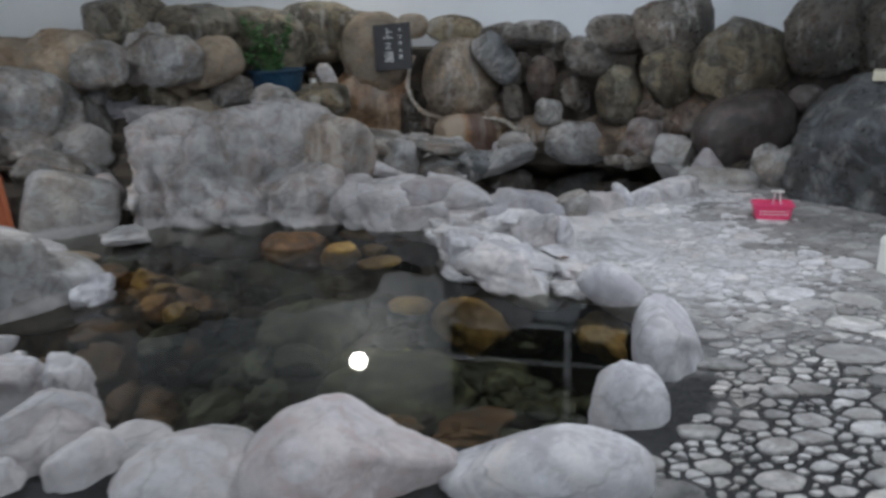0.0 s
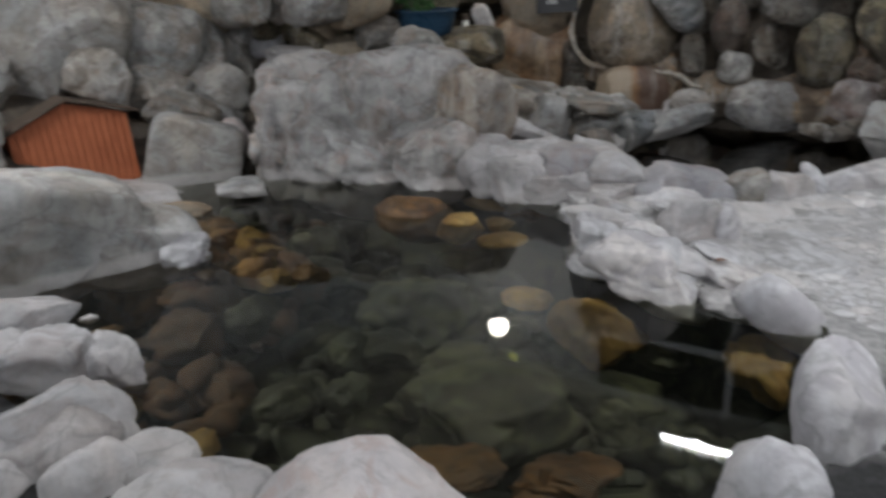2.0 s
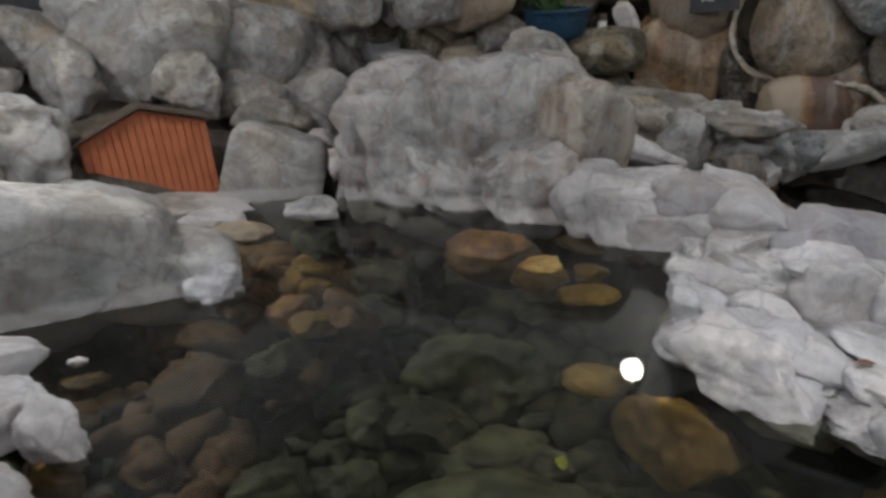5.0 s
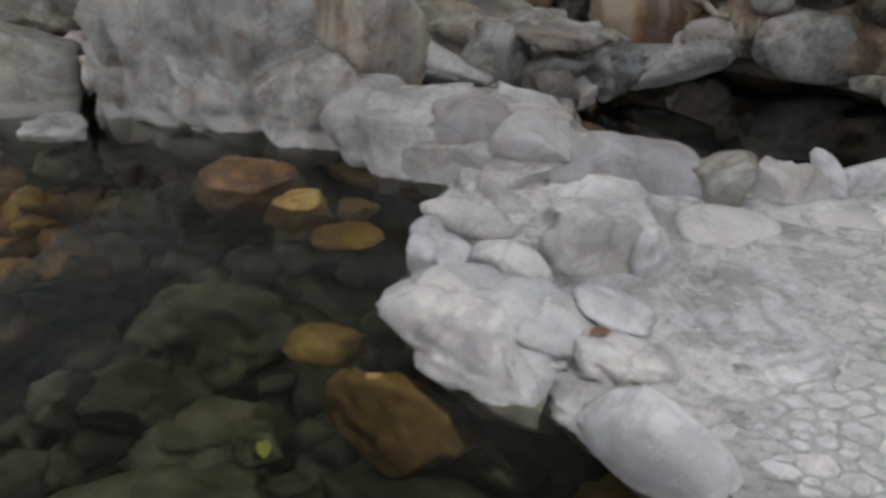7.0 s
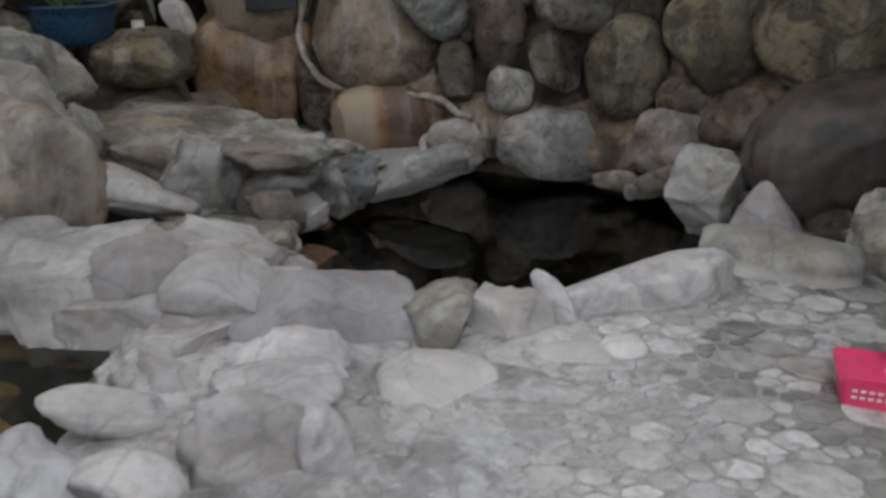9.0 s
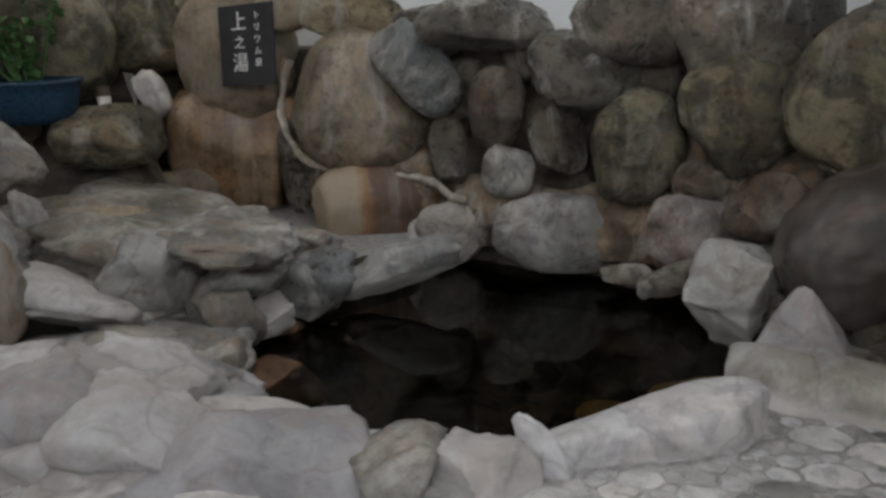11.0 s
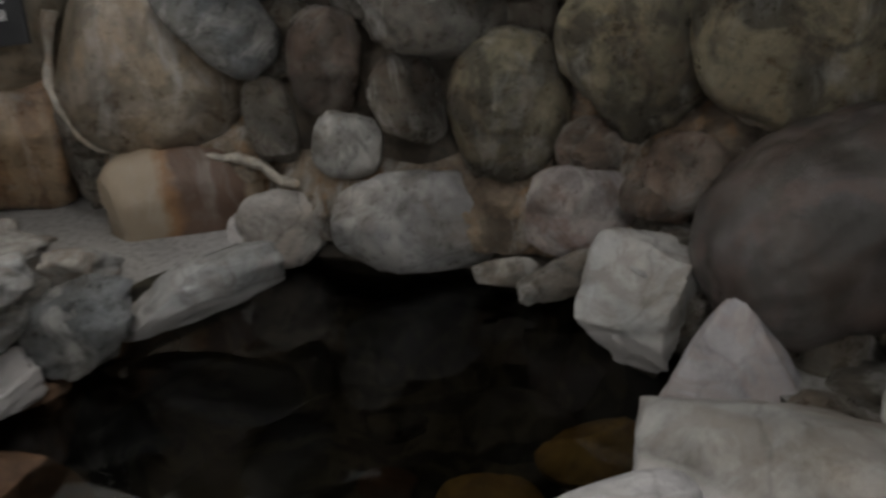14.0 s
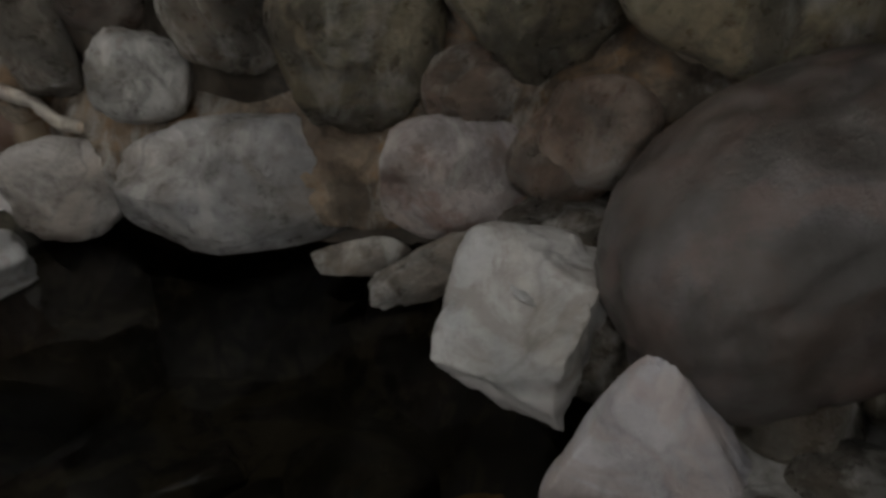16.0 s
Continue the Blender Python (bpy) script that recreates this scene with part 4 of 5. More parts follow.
# rim of the upper pool
rim_upper((0.51, 7.25, 0.05), (0, -12, 16), (0.285, 0.128, 0.106), slab, 6319, 3.4, 7, 0.08, label="flat pale slab tilted at the edge of the upper pool")
rim_upper((0.15, 7.05, 0.02), (0, -20, 23), (0.233, 0.163, 0.136), bluegrey, 361, 2.2, 7, 0.12)
rim_upper((0.03, 6.80, -0.03), (0, -10, 27), (0.142, 0.114, 0.082), pale, 7914, 2.2, 6, 0.1)
rim_upper((-0.08, 6.61, 0.03), (0, -30, 31), (0.154, 0.108, 0.161), grey, 8841, 2.2, 6, 0.1)
rim_upper((0.02, 6.24, -0.02), (0, 20, 33), (0.118, 0.094, 0.145), grey, 3625, 2.2, 6, 0.1)
rim_upper((-0.28, 6.25, 0.02), (0, 10, 38), (0.231, 0.161, 0.084), slab, 8738, 2.2, 6, 0.1)
rim_upper((-0.04, 5.90, 0.02), (0, 20, 39), (0.229, 0.161, 0.115), lilac, 3897, 2.2, 4, 0.1)
rim_upper((0.34, 5.95, -0.01), (0, 22, 30), (0.206, 0.082, 0.042), pale, 6892, 2.2, 5, 0.1)
rim_upper((-0.43, 6.60, 0.15), (0, 10, 37), (0.268, 0.161, 0.223), slab, 556, 2.8, 6, 0.1)
rim_upper((-0.09, 6.82, 0.12), (0, -10, 29), (0.197, 0.138, 0.092), grey, 8609, 2.2, 7, 0.1)
rim_upper((-0.30, 7.28, 0.20), (0, 5, 28), (0.325, 0.195, 0.131), grey, 5562, 2.2, 9, 0.16)
rim_upper((0.13, 7.22, 0.17), (0, 5, 22), (0.133, 0.080, 0.085), grey, 9152, 2.2, 7, 0.14)
rim_upper((-0.85, 7.02, 0.28), (0, 5, 38), (0.237, 0.142, 0.116), tan, 3612, 2.2, 7, 0.1)
rim_upper((2.01, 6.95, 0.05), (0, 14, -12), (0.188, 0.150, 0.196), slab, 4615, 5, 6, 0.06, label="angular pale grey block leaning over the upper pool", sub=5)
rim_upper((2.07, 7.00, 0.17), (0, 20, -13), (0.157, 0.125, 0.026), slab, 4938, 2.2, 7, 0.1)
rim_upper((2.21, 6.66, -0.02), (0, -4, -23), (0.270, 0.151, 0.225), lilac, 871, 4, 4, 0.06, label="pale pointed rock shaped like a pyramid", taper=0.82, sub=5)
rim_upper((2.17, 6.27, 0.01), (0, 2, -14), (0.290, 0.205, 0.125), slab, 1228, 5, 4, 0.05, label="square pale block of stone beside the walkway")
rim_upper((1.61, 5.91, 0.02), (0, -2, 18), (0.350, 0.120, 0.090), white, 6020, 8, 2, 0.045, label="long white kerb stone along the upper pool")
rim_upper((2.58, 6.32, 0.10), (0, 0, -23), (0.124, 0.100, 0.188), grey, 5356, 2.2, 6, 0.1)
rim_upper((2.30, 5.70, -0.02), (0, 0, -23), (0.153, 0.122, 0.029), pale, 7415, 2.2, 4, 0.1)
rim_upper((2.54, 6.55, 0.00), (0, 0, -37), (0.120, 0.096, 0.051), dark, 63, 2.2, 4, 0.1)
rim_upper((2.39, 6.43, 0.00), (0, 0, -30), (0.114, 0.091, 0.057), dark, 4862, 2.2, 4, 0.1)
rim_upper((2.49, 6.69, 0.00), (0, 0, -26), (0.118, 0.094, 0.114), dark, 8747, 2.2, 4, 0.1)
rim_upper((2.49, 6.68, 0.00), (0, 10, -32), (0.097, 0.077, 0.041), brown, 7459, 2.2, 3, 0.1)
rim_upper((2.63, 6.68, 0.10), (0, 0, -37), (0.042, 0.033, 0.074), mossy, 7902, 2.2, 3, 0.1)

# great dark boulders
great((2.58, 6.90, 0.335), (0, -14, 17), (0.440, 0.270, 0.285), darkbig, 9234, 2.5, 2, 0.06, label="great dark smooth boulder that bulges from the wall", sub=5)
great((3.40, 5.55, 0.20), (0, 5, -32), (0.860, 0.688, 0.684), blackrock, 1580, 2.2, 5, 0.1, label="great dark rock that rises beside the walkway", sub=5)
great((2.64, 6.20, 0.13), (0, 0, -23), (0.207, 0.166, 0.198), grey, 8078, 2.2, 6, 0.1, label="pale grey stone at the foot of the dark rock")
great((3.10, 6.90, 0.57), (0, 0, -24), (0.142, 0.114, 0.119), darkbig, 1956, 2.2, 4, 0.1, label="dark stone wedged between larger boulders")

# stones under the water of the lower pool
sunk((-0.24, 4.31, -0.18), (0, 8, 22), (0.126, 0.100, 0.042), ochre, 7243, 2.2, 3, 0.14)
sunk((0.12, 4.09, -0.24), (0, 35, 15), (0.226, 0.102, 0.139), ochre, 5135, 2.5, 7, 0.11, label="long ochre boulder lying under the water")
sunk((-1.04, 5.17, -0.10), (0, 12, 29), (0.256, 0.205, 0.120), umber, 4178, 2.2, 3, 0.14, label="rusty brown boulder just under the surface")
sunk((-1.14, 5.25, -0.04), (0, -3, 30), (0.131, 0.052, 0.029), white, 9476, 2.2, 7, 0.14)
sunk((-0.74, 5.03, -0.09), (0, -10, 26), (0.139, 0.112, 0.081), ochre, 8850, 2.2, 3, 0.14)
sunk((-0.53, 5.13, -0.10), (0, 5, 22), (0.089, 0.071, 0.039), ochre, 9847, 2.2, 3, 0.14)
sunk((-0.48, 4.94, -0.12), (0, 0, 22), (0.139, 0.111, 0.025), ochre, 4944, 2.2, 3, 0.14)
sunk((-0.64, 5.46, -0.08), (0, 8, 21), (0.165, 0.132, 0.029), ochre, 2355, 2.2, 3, 0.14)
sunk((-0.41, 5.48, -0.14), (0, 15, 18), (0.163, 0.131, 0.050), umber, 6845, 2.2, 7, 0.14)
sunk((-2.50, 4.82, -0.14), (0, 20, 49), (0.145, 0.116, 0.100), umber, 8203, 2.2, 7, 0.14)
sunk((-2.23, 4.79, -0.18), (0, 20, 47), (0.120, 0.096, 0.091), umber, 2600, 2.2, 7, 0.14)
sunk((-2.06, 4.44, -0.20), (0, 10, 49), (0.155, 0.124, 0.099), umber, 862, 2.2, 7, 0.14)
sunk((-1.99, 4.16, -0.24), (0, 15, 52), (0.206, 0.164, 0.109), rustbed, 9007, 2.2, 7, 0.14)
sunk((-1.96, 4.83, -0.24), (0, 50, 44), (0.153, 0.123, 0.110), ochre, 7185, 2.2, 7, 0.14)
sunk((-1.83, 4.49, -0.28), (0, 10, 46), (0.129, 0.103, 0.087), rustbed, 6057, 2.2, 7, 0.14)
sunk((-1.65, 4.67, -0.30), (0, 40, 42), (0.185, 0.148, 0.112), rustbed, 5487, 2.2, 7, 0.14)
sunk((-1.89, 3.90, -0.32), (0, 10, 55), (0.226, 0.181, 0.136), rustbed, 531, 2.2, 7, 0.14)
sunk((-1.68, 4.17, -0.34), (0, 0, 48), (0.178, 0.142, 0.127), weed, 7644, 2.2, 7, 0.14)
sunk((-1.06, 3.97, -0.38), (0, 0, 43), (0.115, 0.092, 0.095), weed, 4498, 2.2, 7, 0.14)
sunk((-1.18, 3.46, -0.36), (0, 0, 53), (0.137, 0.110, 0.080), weed, 9330, 2.2, 7, 0.14)
sunk((-0.98, 3.63, -0.38), (0, 0, 47), (0.113, 0.090, 0.081), weed, 7730, 2.2, 7, 0.14)
sunk((-0.87, 4.10, -0.40), (0, 0, 38), (0.181, 0.145, 0.083), weed, 4673, 2.2, 7, 0.14)
sunk((-0.57, 4.01, -0.40), (0, 0, 33), (0.210, 0.168, 0.055), weed, 3300, 2.2, 7, 0.14)
sunk((-0.13, 3.86, -0.36), (0, 0, 25), (0.080, 0.064, 0.061), weed, 6187, 2.2, 7, 0.14)
sunk((-0.30, 3.95, -0.34), (0, 30, 28), (0.066, 0.052, 0.058), weed, 7205, 2.2, 7, 0.14)
sunk((-0.38, 3.75, -0.42), (0, 0, 32), (0.189, 0.151, 0.081), weed, 8532, 2.2, 7, 0.14)
sunk((0.12, 3.99, -0.46), (0, 10, 16), (0.291, 0.204, 0.073), weed, 2149, 2.2, 7, 0.14)
sunk((-0.87, 4.61, -0.45), (0, 0, 31), (0.318, 0.254, 0.188), weed, 3131, 2.2, 7, 0.14)
sunk((-0.71, 5.01, -0.30), (0, 0, 25), (0.168, 0.134, 0.054), weed, 9447, 2.2, 7, 0.14)
sunk((-2.30, 5.40, -0.25), (0, 20, 42), (0.193, 0.154, 0.087), weed, 6933, 2.2, 7, 0.14)
sunk((-1.63, 5.40, -0.35), (0, 0, 35), (0.184, 0.147, 0.118), black_bed, 6080, 2.2, 7, 0.14)
sunk((0.40, 4.26, -0.36), (0, 10, 7), (0.186, 0.149, 0.082), weed, 1542, 2.2, 7, 0.14)
sunk((-0.30, 3.42, -0.32), (0, 0, 9), (0.351, 0.281, 0.184), weed, 743, 2.2, 7, 0.14, label="broad round greenish boulder under the water")
sunk((0.81, 3.90, -0.24), (0, 20, -10), (0.155, 0.124, 0.118), ochre, 7647, 2.2, 7, 0.14)
sunk((0.20, 3.48, -0.30), (0, 0, -0), (0.108, 0.086, 0.090), weed, 8646, 2.2, 7, 0.14)
sunk((0.08, 2.98, -0.22), (0, 0, 2), (0.186, 0.149, 0.038), umber, 9543, 2.2, 7, 0.14)
sunk((-0.32, 3.01, -0.24), (0, 0, 11), (0.188, 0.151, 0.033), umber, 8938, 2.2, 7, 0.14)
sunk((-1.27, 2.84, -0.20), (0, 0, 36), (0.132, 0.106, 0.068), ochre, 866, 2.2, 7, 0.14)
sunk((-1.63, 2.98, -0.12), (0, 30, 40), (0.087, 0.069, 0.063), ochre, 8132, 2.2, 7, 0.14)
sunk((-2.03, 3.44, -0.10), (0, 0, 46), (0.088, 0.070, 0.044), umber, 4051, 2.2, 7, 0.14)
sunk((-2.12, 3.49, -0.04), (0, 0, 47), (0.043, 0.026, 0.019), white, 9298, 2.2, 7, 0.14)
sunk((-1.72, 3.02, -0.20), (0, 0, 48), (0.098, 0.078, 0.090), ochre, 3635, 2.2, 7, 0.14)
sunk((-2.36, 4.21, -0.26), (0, 0, 42), (0.311, 0.249, 0.132), umber, 4374, 2.2, 7, 0.14)
sunk((-1.91, 4.81, -0.22), (0, 30, 32), (0.214, 0.171, 0.125), umber, 7957, 2.2, 7, 0.14)
sunk((-2.32, 4.89, -0.16), (0, 20, 36), (0.243, 0.194, 0.109), umber, 2097, 2.2, 7, 0.14)
sunk((-1.64, 4.71, -0.35), (0, 0, 29), (0.238, 0.191, 0.152), weed, 6284, 2.2, 7, 0.14)
sunk((-1.69, 5.16, -0.32), (0, 0, 27), (0.207, 0.166, 0.133), weed, 8717, 2.2, 7, 0.14)
sunk((-2.43, 4.82, -0.12), (0, 11, 39), (0.150, 0.110, 0.060), amber, 9137, 2.4, 7, 0.12)
sunk((-2.10, 4.76, -0.15), (0, 14, 48), (0.120, 0.100, 0.070), amber, 9174, 2.4, 7, 0.12)
sunk((-1.77, 4.65, -0.18), (0, 17, 57), (0.110, 0.090, 0.070), ochre, 9211, 2.4, 7, 0.12)
sunk((-1.78, 4.43, -0.20), (0, 20, 66), (0.130, 0.090, 0.080), amber, 9248, 2.4, 7, 0.12)
sunk((-1.51, 4.52, -0.24), (0, 23, 75), (0.150, 0.100, 0.080), umber, 9285, 2.4, 7, 0.12)
sunk((-2.04, 4.48, -0.16), (0, 26, 84), (0.130, 0.100, 0.070), amber, 9322, 2.4, 7, 0.12)
sunk((-1.62, 4.37, -0.22), (0, 29, 93), (0.120, 0.090, 0.070), ochre, 9359, 2.4, 7, 0.12)
sunk((-1.95, 4.23, -0.18), (0, 32, 102), (0.140, 0.100, 0.080), umber, 9396, 2.4, 7, 0.12)
sunk((-1.77, 5.14, -0.27), (0, 35, 111), (0.130, 0.100, 0.060), weed, 9433, 2.4, 7, 0.12)

# stones under the water of the upper pool
sunk_upper((1.85, 6.64, -0.24), (0, 0, -11), (0.183, 0.146, 0.080), ochre, 5367, 2.2, 5, 0.1, label="ochre boulder under the edge of the dark water")
sunk_upper((1.51, 6.44, -0.24), (0, 0, -3), (0.137, 0.110, 0.027), ochre, 679, 2.2, 5, 0.1)
sunk_upper((-0.01, 6.88, -0.26), (0, -10, 27), (0.195, 0.156, 0.162), rustbed, 8138, 2.2, 5, 0.1)
sunk_upper((0.23, 7.13, -0.26), (0, 0, 21), (0.146, 0.117, 0.068), rustbed, 3138, 2.2, 5, 0.1)
sunk_upper((0.19, 6.48, -0.26), (0, 35, 27), (0.180, 0.144, 0.139), rustbed, 1372, 2.2, 5, 0.1)
sunk_upper((0.22, 7.33, -0.24), (0, 0, 20), (0.128, 0.103, 0.071), rustbed, 7729, 2.2, 5, 0.1)
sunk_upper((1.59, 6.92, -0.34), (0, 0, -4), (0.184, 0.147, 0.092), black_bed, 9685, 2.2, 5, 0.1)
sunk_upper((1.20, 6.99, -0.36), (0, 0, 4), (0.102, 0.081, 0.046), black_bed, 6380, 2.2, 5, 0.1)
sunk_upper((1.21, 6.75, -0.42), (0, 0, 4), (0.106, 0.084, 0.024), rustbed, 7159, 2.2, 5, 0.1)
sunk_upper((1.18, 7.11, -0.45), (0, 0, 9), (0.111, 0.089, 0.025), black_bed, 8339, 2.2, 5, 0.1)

# ---- lamps ----
def tube_fixture(x, y, turn, power, z=2.5):
    top = tagged(new("pendant_light"), "white fluorescent tube light hung below the ceiling, one of four, three of them added", "pendant light", "fluorescent lights")
    top.matrix_world = pose(x, y, z, 0, 0, turn)
    part("housing", box_bm(0.66, 0.09, 0.05, (0, 0, -0.026), 0.008), enamel, top)
    bm = bmesh.new()
    bmesh.ops.create_cone(bm, cap_ends=True, segments=16, radius1=0.016, radius2=0.016, depth=0.58, matrix=pose(0, 0, -0.085, 0, 90, 0))
    part("tube", bm, glow_material("tube_glow", TUBE_COLOR, power * 5.0), top, "glowing white tube")
    for s in (-1, 1):
        part("socket", box_bm(0.03, 0.05, 0.075, (s * 0.306, 0, -0.075), 0.006), enamel, top)
        bm = bmesh.new()
        bmesh.ops.create_cone(bm, cap_ends=True, segments=8, radius1=0.006, radius2=0.006, depth=CEIL - z, matrix=pose(s * 0.22, 0, (CEIL - z) / 2))
        part("rod", bm, enamel, top)
    area_lamp("tube_lamp", pose(x, y, z - 0.115, 0, 0, turn), 0.58, 0.05, power * 0.38, TUBE_COLOR)
    data = bpy.data.lights.new("tube_lamp_round", "POINT")
    data.energy, data.color, data.shadow_soft_size = power * 0.48, TUBE_COLOR, 0.02
    new("tube_lamp_round", data).matrix_world = pose(x, y, z - 0.13)
    return top


tube_fixture(0.86, 6.55, -17, 14)
# three unseen fixtures, added to brighten the walkway, left bank and foreground
tube_fixture(1.7, 3.3, -17, 42)
tube_fixture(-3.2, 3.5, -17, 46)
tube_fixture(0.0, -0.8, -17, 38)

globe = tagged(new("globe_lamp"), "round white glowing globe lamp under the ceiling", "lamp")
globe.matrix_world = pose(-1.14, 8.49, 2.47)
bm = bmesh.new()
bmesh.ops.create_uvsphere(bm, u_segments=32, v_segments=20, radius=0.11)
part("shade", bm, globe_glow, globe, smooth=True)
bm = bmesh.new()
bmesh.ops.create_cone(bm, cap_ends=True, segments=24, radius1=0.055, radius2=0.06, depth=0.04, matrix=pose(0, 0, 0.12))
part("base", bm, enamel, globe)
bm = bmesh.new()
bmesh.ops.create_cone(bm, cap_ends=True, segments=12, radius1=0.012, radius2=0.012, depth=0.8, matrix=pose(0, 0, 0.53))
part("rod", bm, enamel, globe)

# ---- window above the back wall ----
window = tagged(new("window_1"), "band of windows with pale blue-grey frames and dark night panes", "window", kind="structure")
window.matrix_world = pose(0.63, 8.735, 2.75, 0, 0, -14.3)
for sx in (-0.73, 0.73, 2.19):
    part("window_frame", box_bm(0.075, 0.12, 1.2, (sx, 0, 0), 0.006), window_paint, window)
for bay in (0, 1.46):
    for sz in (-0.6, -0.12, 0.6):
        part("window_frame", box_bm(1.37, 0.1, 0.06, (bay, 0.002, sz), 0.006), window_paint, window)
    for sz, h in ((-0.36, 0.43), (0.24, 0.67)):
        part("pane", box_bm(1.38, 0.02, h, (bay, 0.012, sz)), night_glass, window)

# ---- grey pilaster on the west wall ----
tagged(mesh_object("pilaster", box_bm(0.12, 0.6, CEIL + 0.2, (-5.3, 4.82, CEIL / 2 - 0.1), 0.01), plain_material("grey_paint", (0.3, 0.31, 0.32), (0.37, 0.38, 0.39), 2.0, 0.7)), "plain grey painted pilaster on the white wall", "pilaster", kind="structure")

# ---- mortar crust under the boulders ----
floor_ob = bpy.data.objects["floor"]
crust_material = rock_material("white_crust", (0.62, 0.61, 0.615), (0.8, 0.79, 0.795), (0.3, 0.29, 0.29), 0.5, spread=0.06, relief=0.9, drift=0.25)


def crust(at, size, turn, seed, material=crust_material):
    ob = stone_object("mortar_bed", at, (0, 0, turn), size, material, seed, 2.4, 0, 0.2, 5, floor_ob, "whitish lumpy mortar crust")
    return ob


crust((0.42, 4.72, -0.04), (0.46, 0.5, 0.08), 10, 401)
crust((0.3, 5.35, -0.04), (0.5, 0.5, 0.1), 20, 402)
crust((-0.35, 5.98, -0.03), (0.6, 0.42, 0.14), -10, 403, lilac)
crust((-0.2, 6.3, -0.05), (0.32, 0.4, 0.1), 0, 404, grey)
crust((0.95, 5.5, -0.04), (0.6, 0.36, 0.055), 0, 405)
crust((0.98, 4.72, -0.05), (0.42, 0.5, 0.062), 5, 411)
crust((1.25, 5.2, -0.045), (0.4, 0.3, 0.055), 25, 412)
crust((0.85, 4.28, -0.045), (0.3, 0.34, 0.055), -15, 413)
crust((2.5, 7.3, 0.0), (0.5, 0.5, 0.2), 10, 407, dark)
crust((-0.65, 7.2, 0.0), (0.4, 0.7, 0.2), 10, 408, grey)
crust((1.15, 8.12, -0.12), (1.0, 0.22, 0.2), -17, 409, mortar)
crust((-1.0, 7.3, 0.1), (0.7, 0.6, 0.26), -10, 410, grey)

# ---- pale mortar seams between the wall's boulders ----
def seam(points, radius):
    cu = bpy.data.curves.new("seam", "CURVE")
    cu.dimensions, cu.bevel_depth, cu.bevel_resolution, cu.resolution_u = "3D", radius, 2, 6
    sp = cu.splines.new("BEZIER")
    sp.bezier_points.add(len(points) - 1)
    for k, (bp, p) in enumerate(zip(sp.bezier_points, points)):
        bp.co, bp.handle_left_type, bp.handle_right_type = p, "AUTO", "AUTO"
        bp.radius = 0.7 + 0.6 * random.random()
    src = new("seam_guide", cu)
    me = bpy.data.meshes.new_from_object(src.evaluated_get(bpy.context.evaluated_depsgraph_get()))
    bpy.data.objects.remove(src)
    for v in me.vertices:
        v.co += Vector(noise.noise_vector(v.co * 14)) * radius * 0.8 + Vector(noise.noise_vector(v.co * 45)) * radius * 0.35
    me.materials.clear()
    me.materials.append(seam_material)
    ob = new("mortar_seam", me)
    ob.parent = wall_back
    return ob


seam_material = rock_material("seam_mortar", (0.38, 0.34, 0.29), (0.58, 0.53, 0.46), (0.36, 0.24, 0.15), 0.5, spread=0.05, dark_patch=0.3)
face_material = rock_material("tan_mortar", (0.15, 0.11, 0.08), (0.36, 0.29, 0.22), (0.3, 0.17, 0.08), 0.6, spread=0.05, relief=0.9, dark_patch=0.6, lime_glint=0.6)

seam([(-0.33, 8.30, 0.96), (-0.39, 8.28, 0.64), (-0.28, 8.22, 0.42), (0.02, 8.11, 0.325), (0.34, 8.03, 0.33), (0.56, 8.0, 0.3), (0.68, 7.96, 0.225), (0.8, 7.93, 0.2)], 0.022)
seam([(2.20, 7.53, 1.20), (2.20, 7.51, 0.91), (2.27, 7.47, 0.72), (2.39, 7.42, 0.56), (2.52, 7.36, 0.50), (2.85, 7.24, 0.52)], 0.022)

def mortar_face(x0, x1, z0, z1, seed, front):
    """Mortar smeared between boulders, rolling back into the wall along its edges."""
    bm = bmesh.new()
    nu, nv = int((x1 - x0) / 0.02), int((z1 - z0) / 0.02)
    grid = []
    for i in range(nu + 1):
        row = []
        for j in range(nv + 1):
            u, w = i / nu, j / nv
            x, z = x0 + (x1 - x0) * u, z0 + (z1 - z0) * w
            q = Vector((x * 5, seed, z * 5))
            d = 0.045 * noise.noise(q) + 0.025 * noise.noise(q * 2.7) + 0.012 * noise.noise(q * 7) + 0.006 * noise.noise(q * 17)
            edge = max(0, w - 0.55) / 0.45 + max(0, 0.15 - u) / 0.15 + max(0, u - 0.85) / 0.15
            row.append(bm.verts.new((x, front - 0.3 * x + d + 0.16 * edge, z + 0.09 * w * noise.noise(q * 0.8))))
        grid.append(row)
    for a, b in zip(grid, grid[1:]):
        for j in range(nv):
            bm.faces.new((a[j], b[j], b[j + 1], a[j + 1]))
    return mesh_object("mortar_face", bm, face_material, wall_back, "tan mortar smeared between boulders", True)


mortar_face(0.55, 2.0, -0.02, 0.36, 3.0, 8.1)
mortar_face(1.85, 2.75, 0.12, 0.64, 5.0, 8.12)
mortar_face(-0.3, 0.65, 0.2, 0.5, 7.0, 8.17)

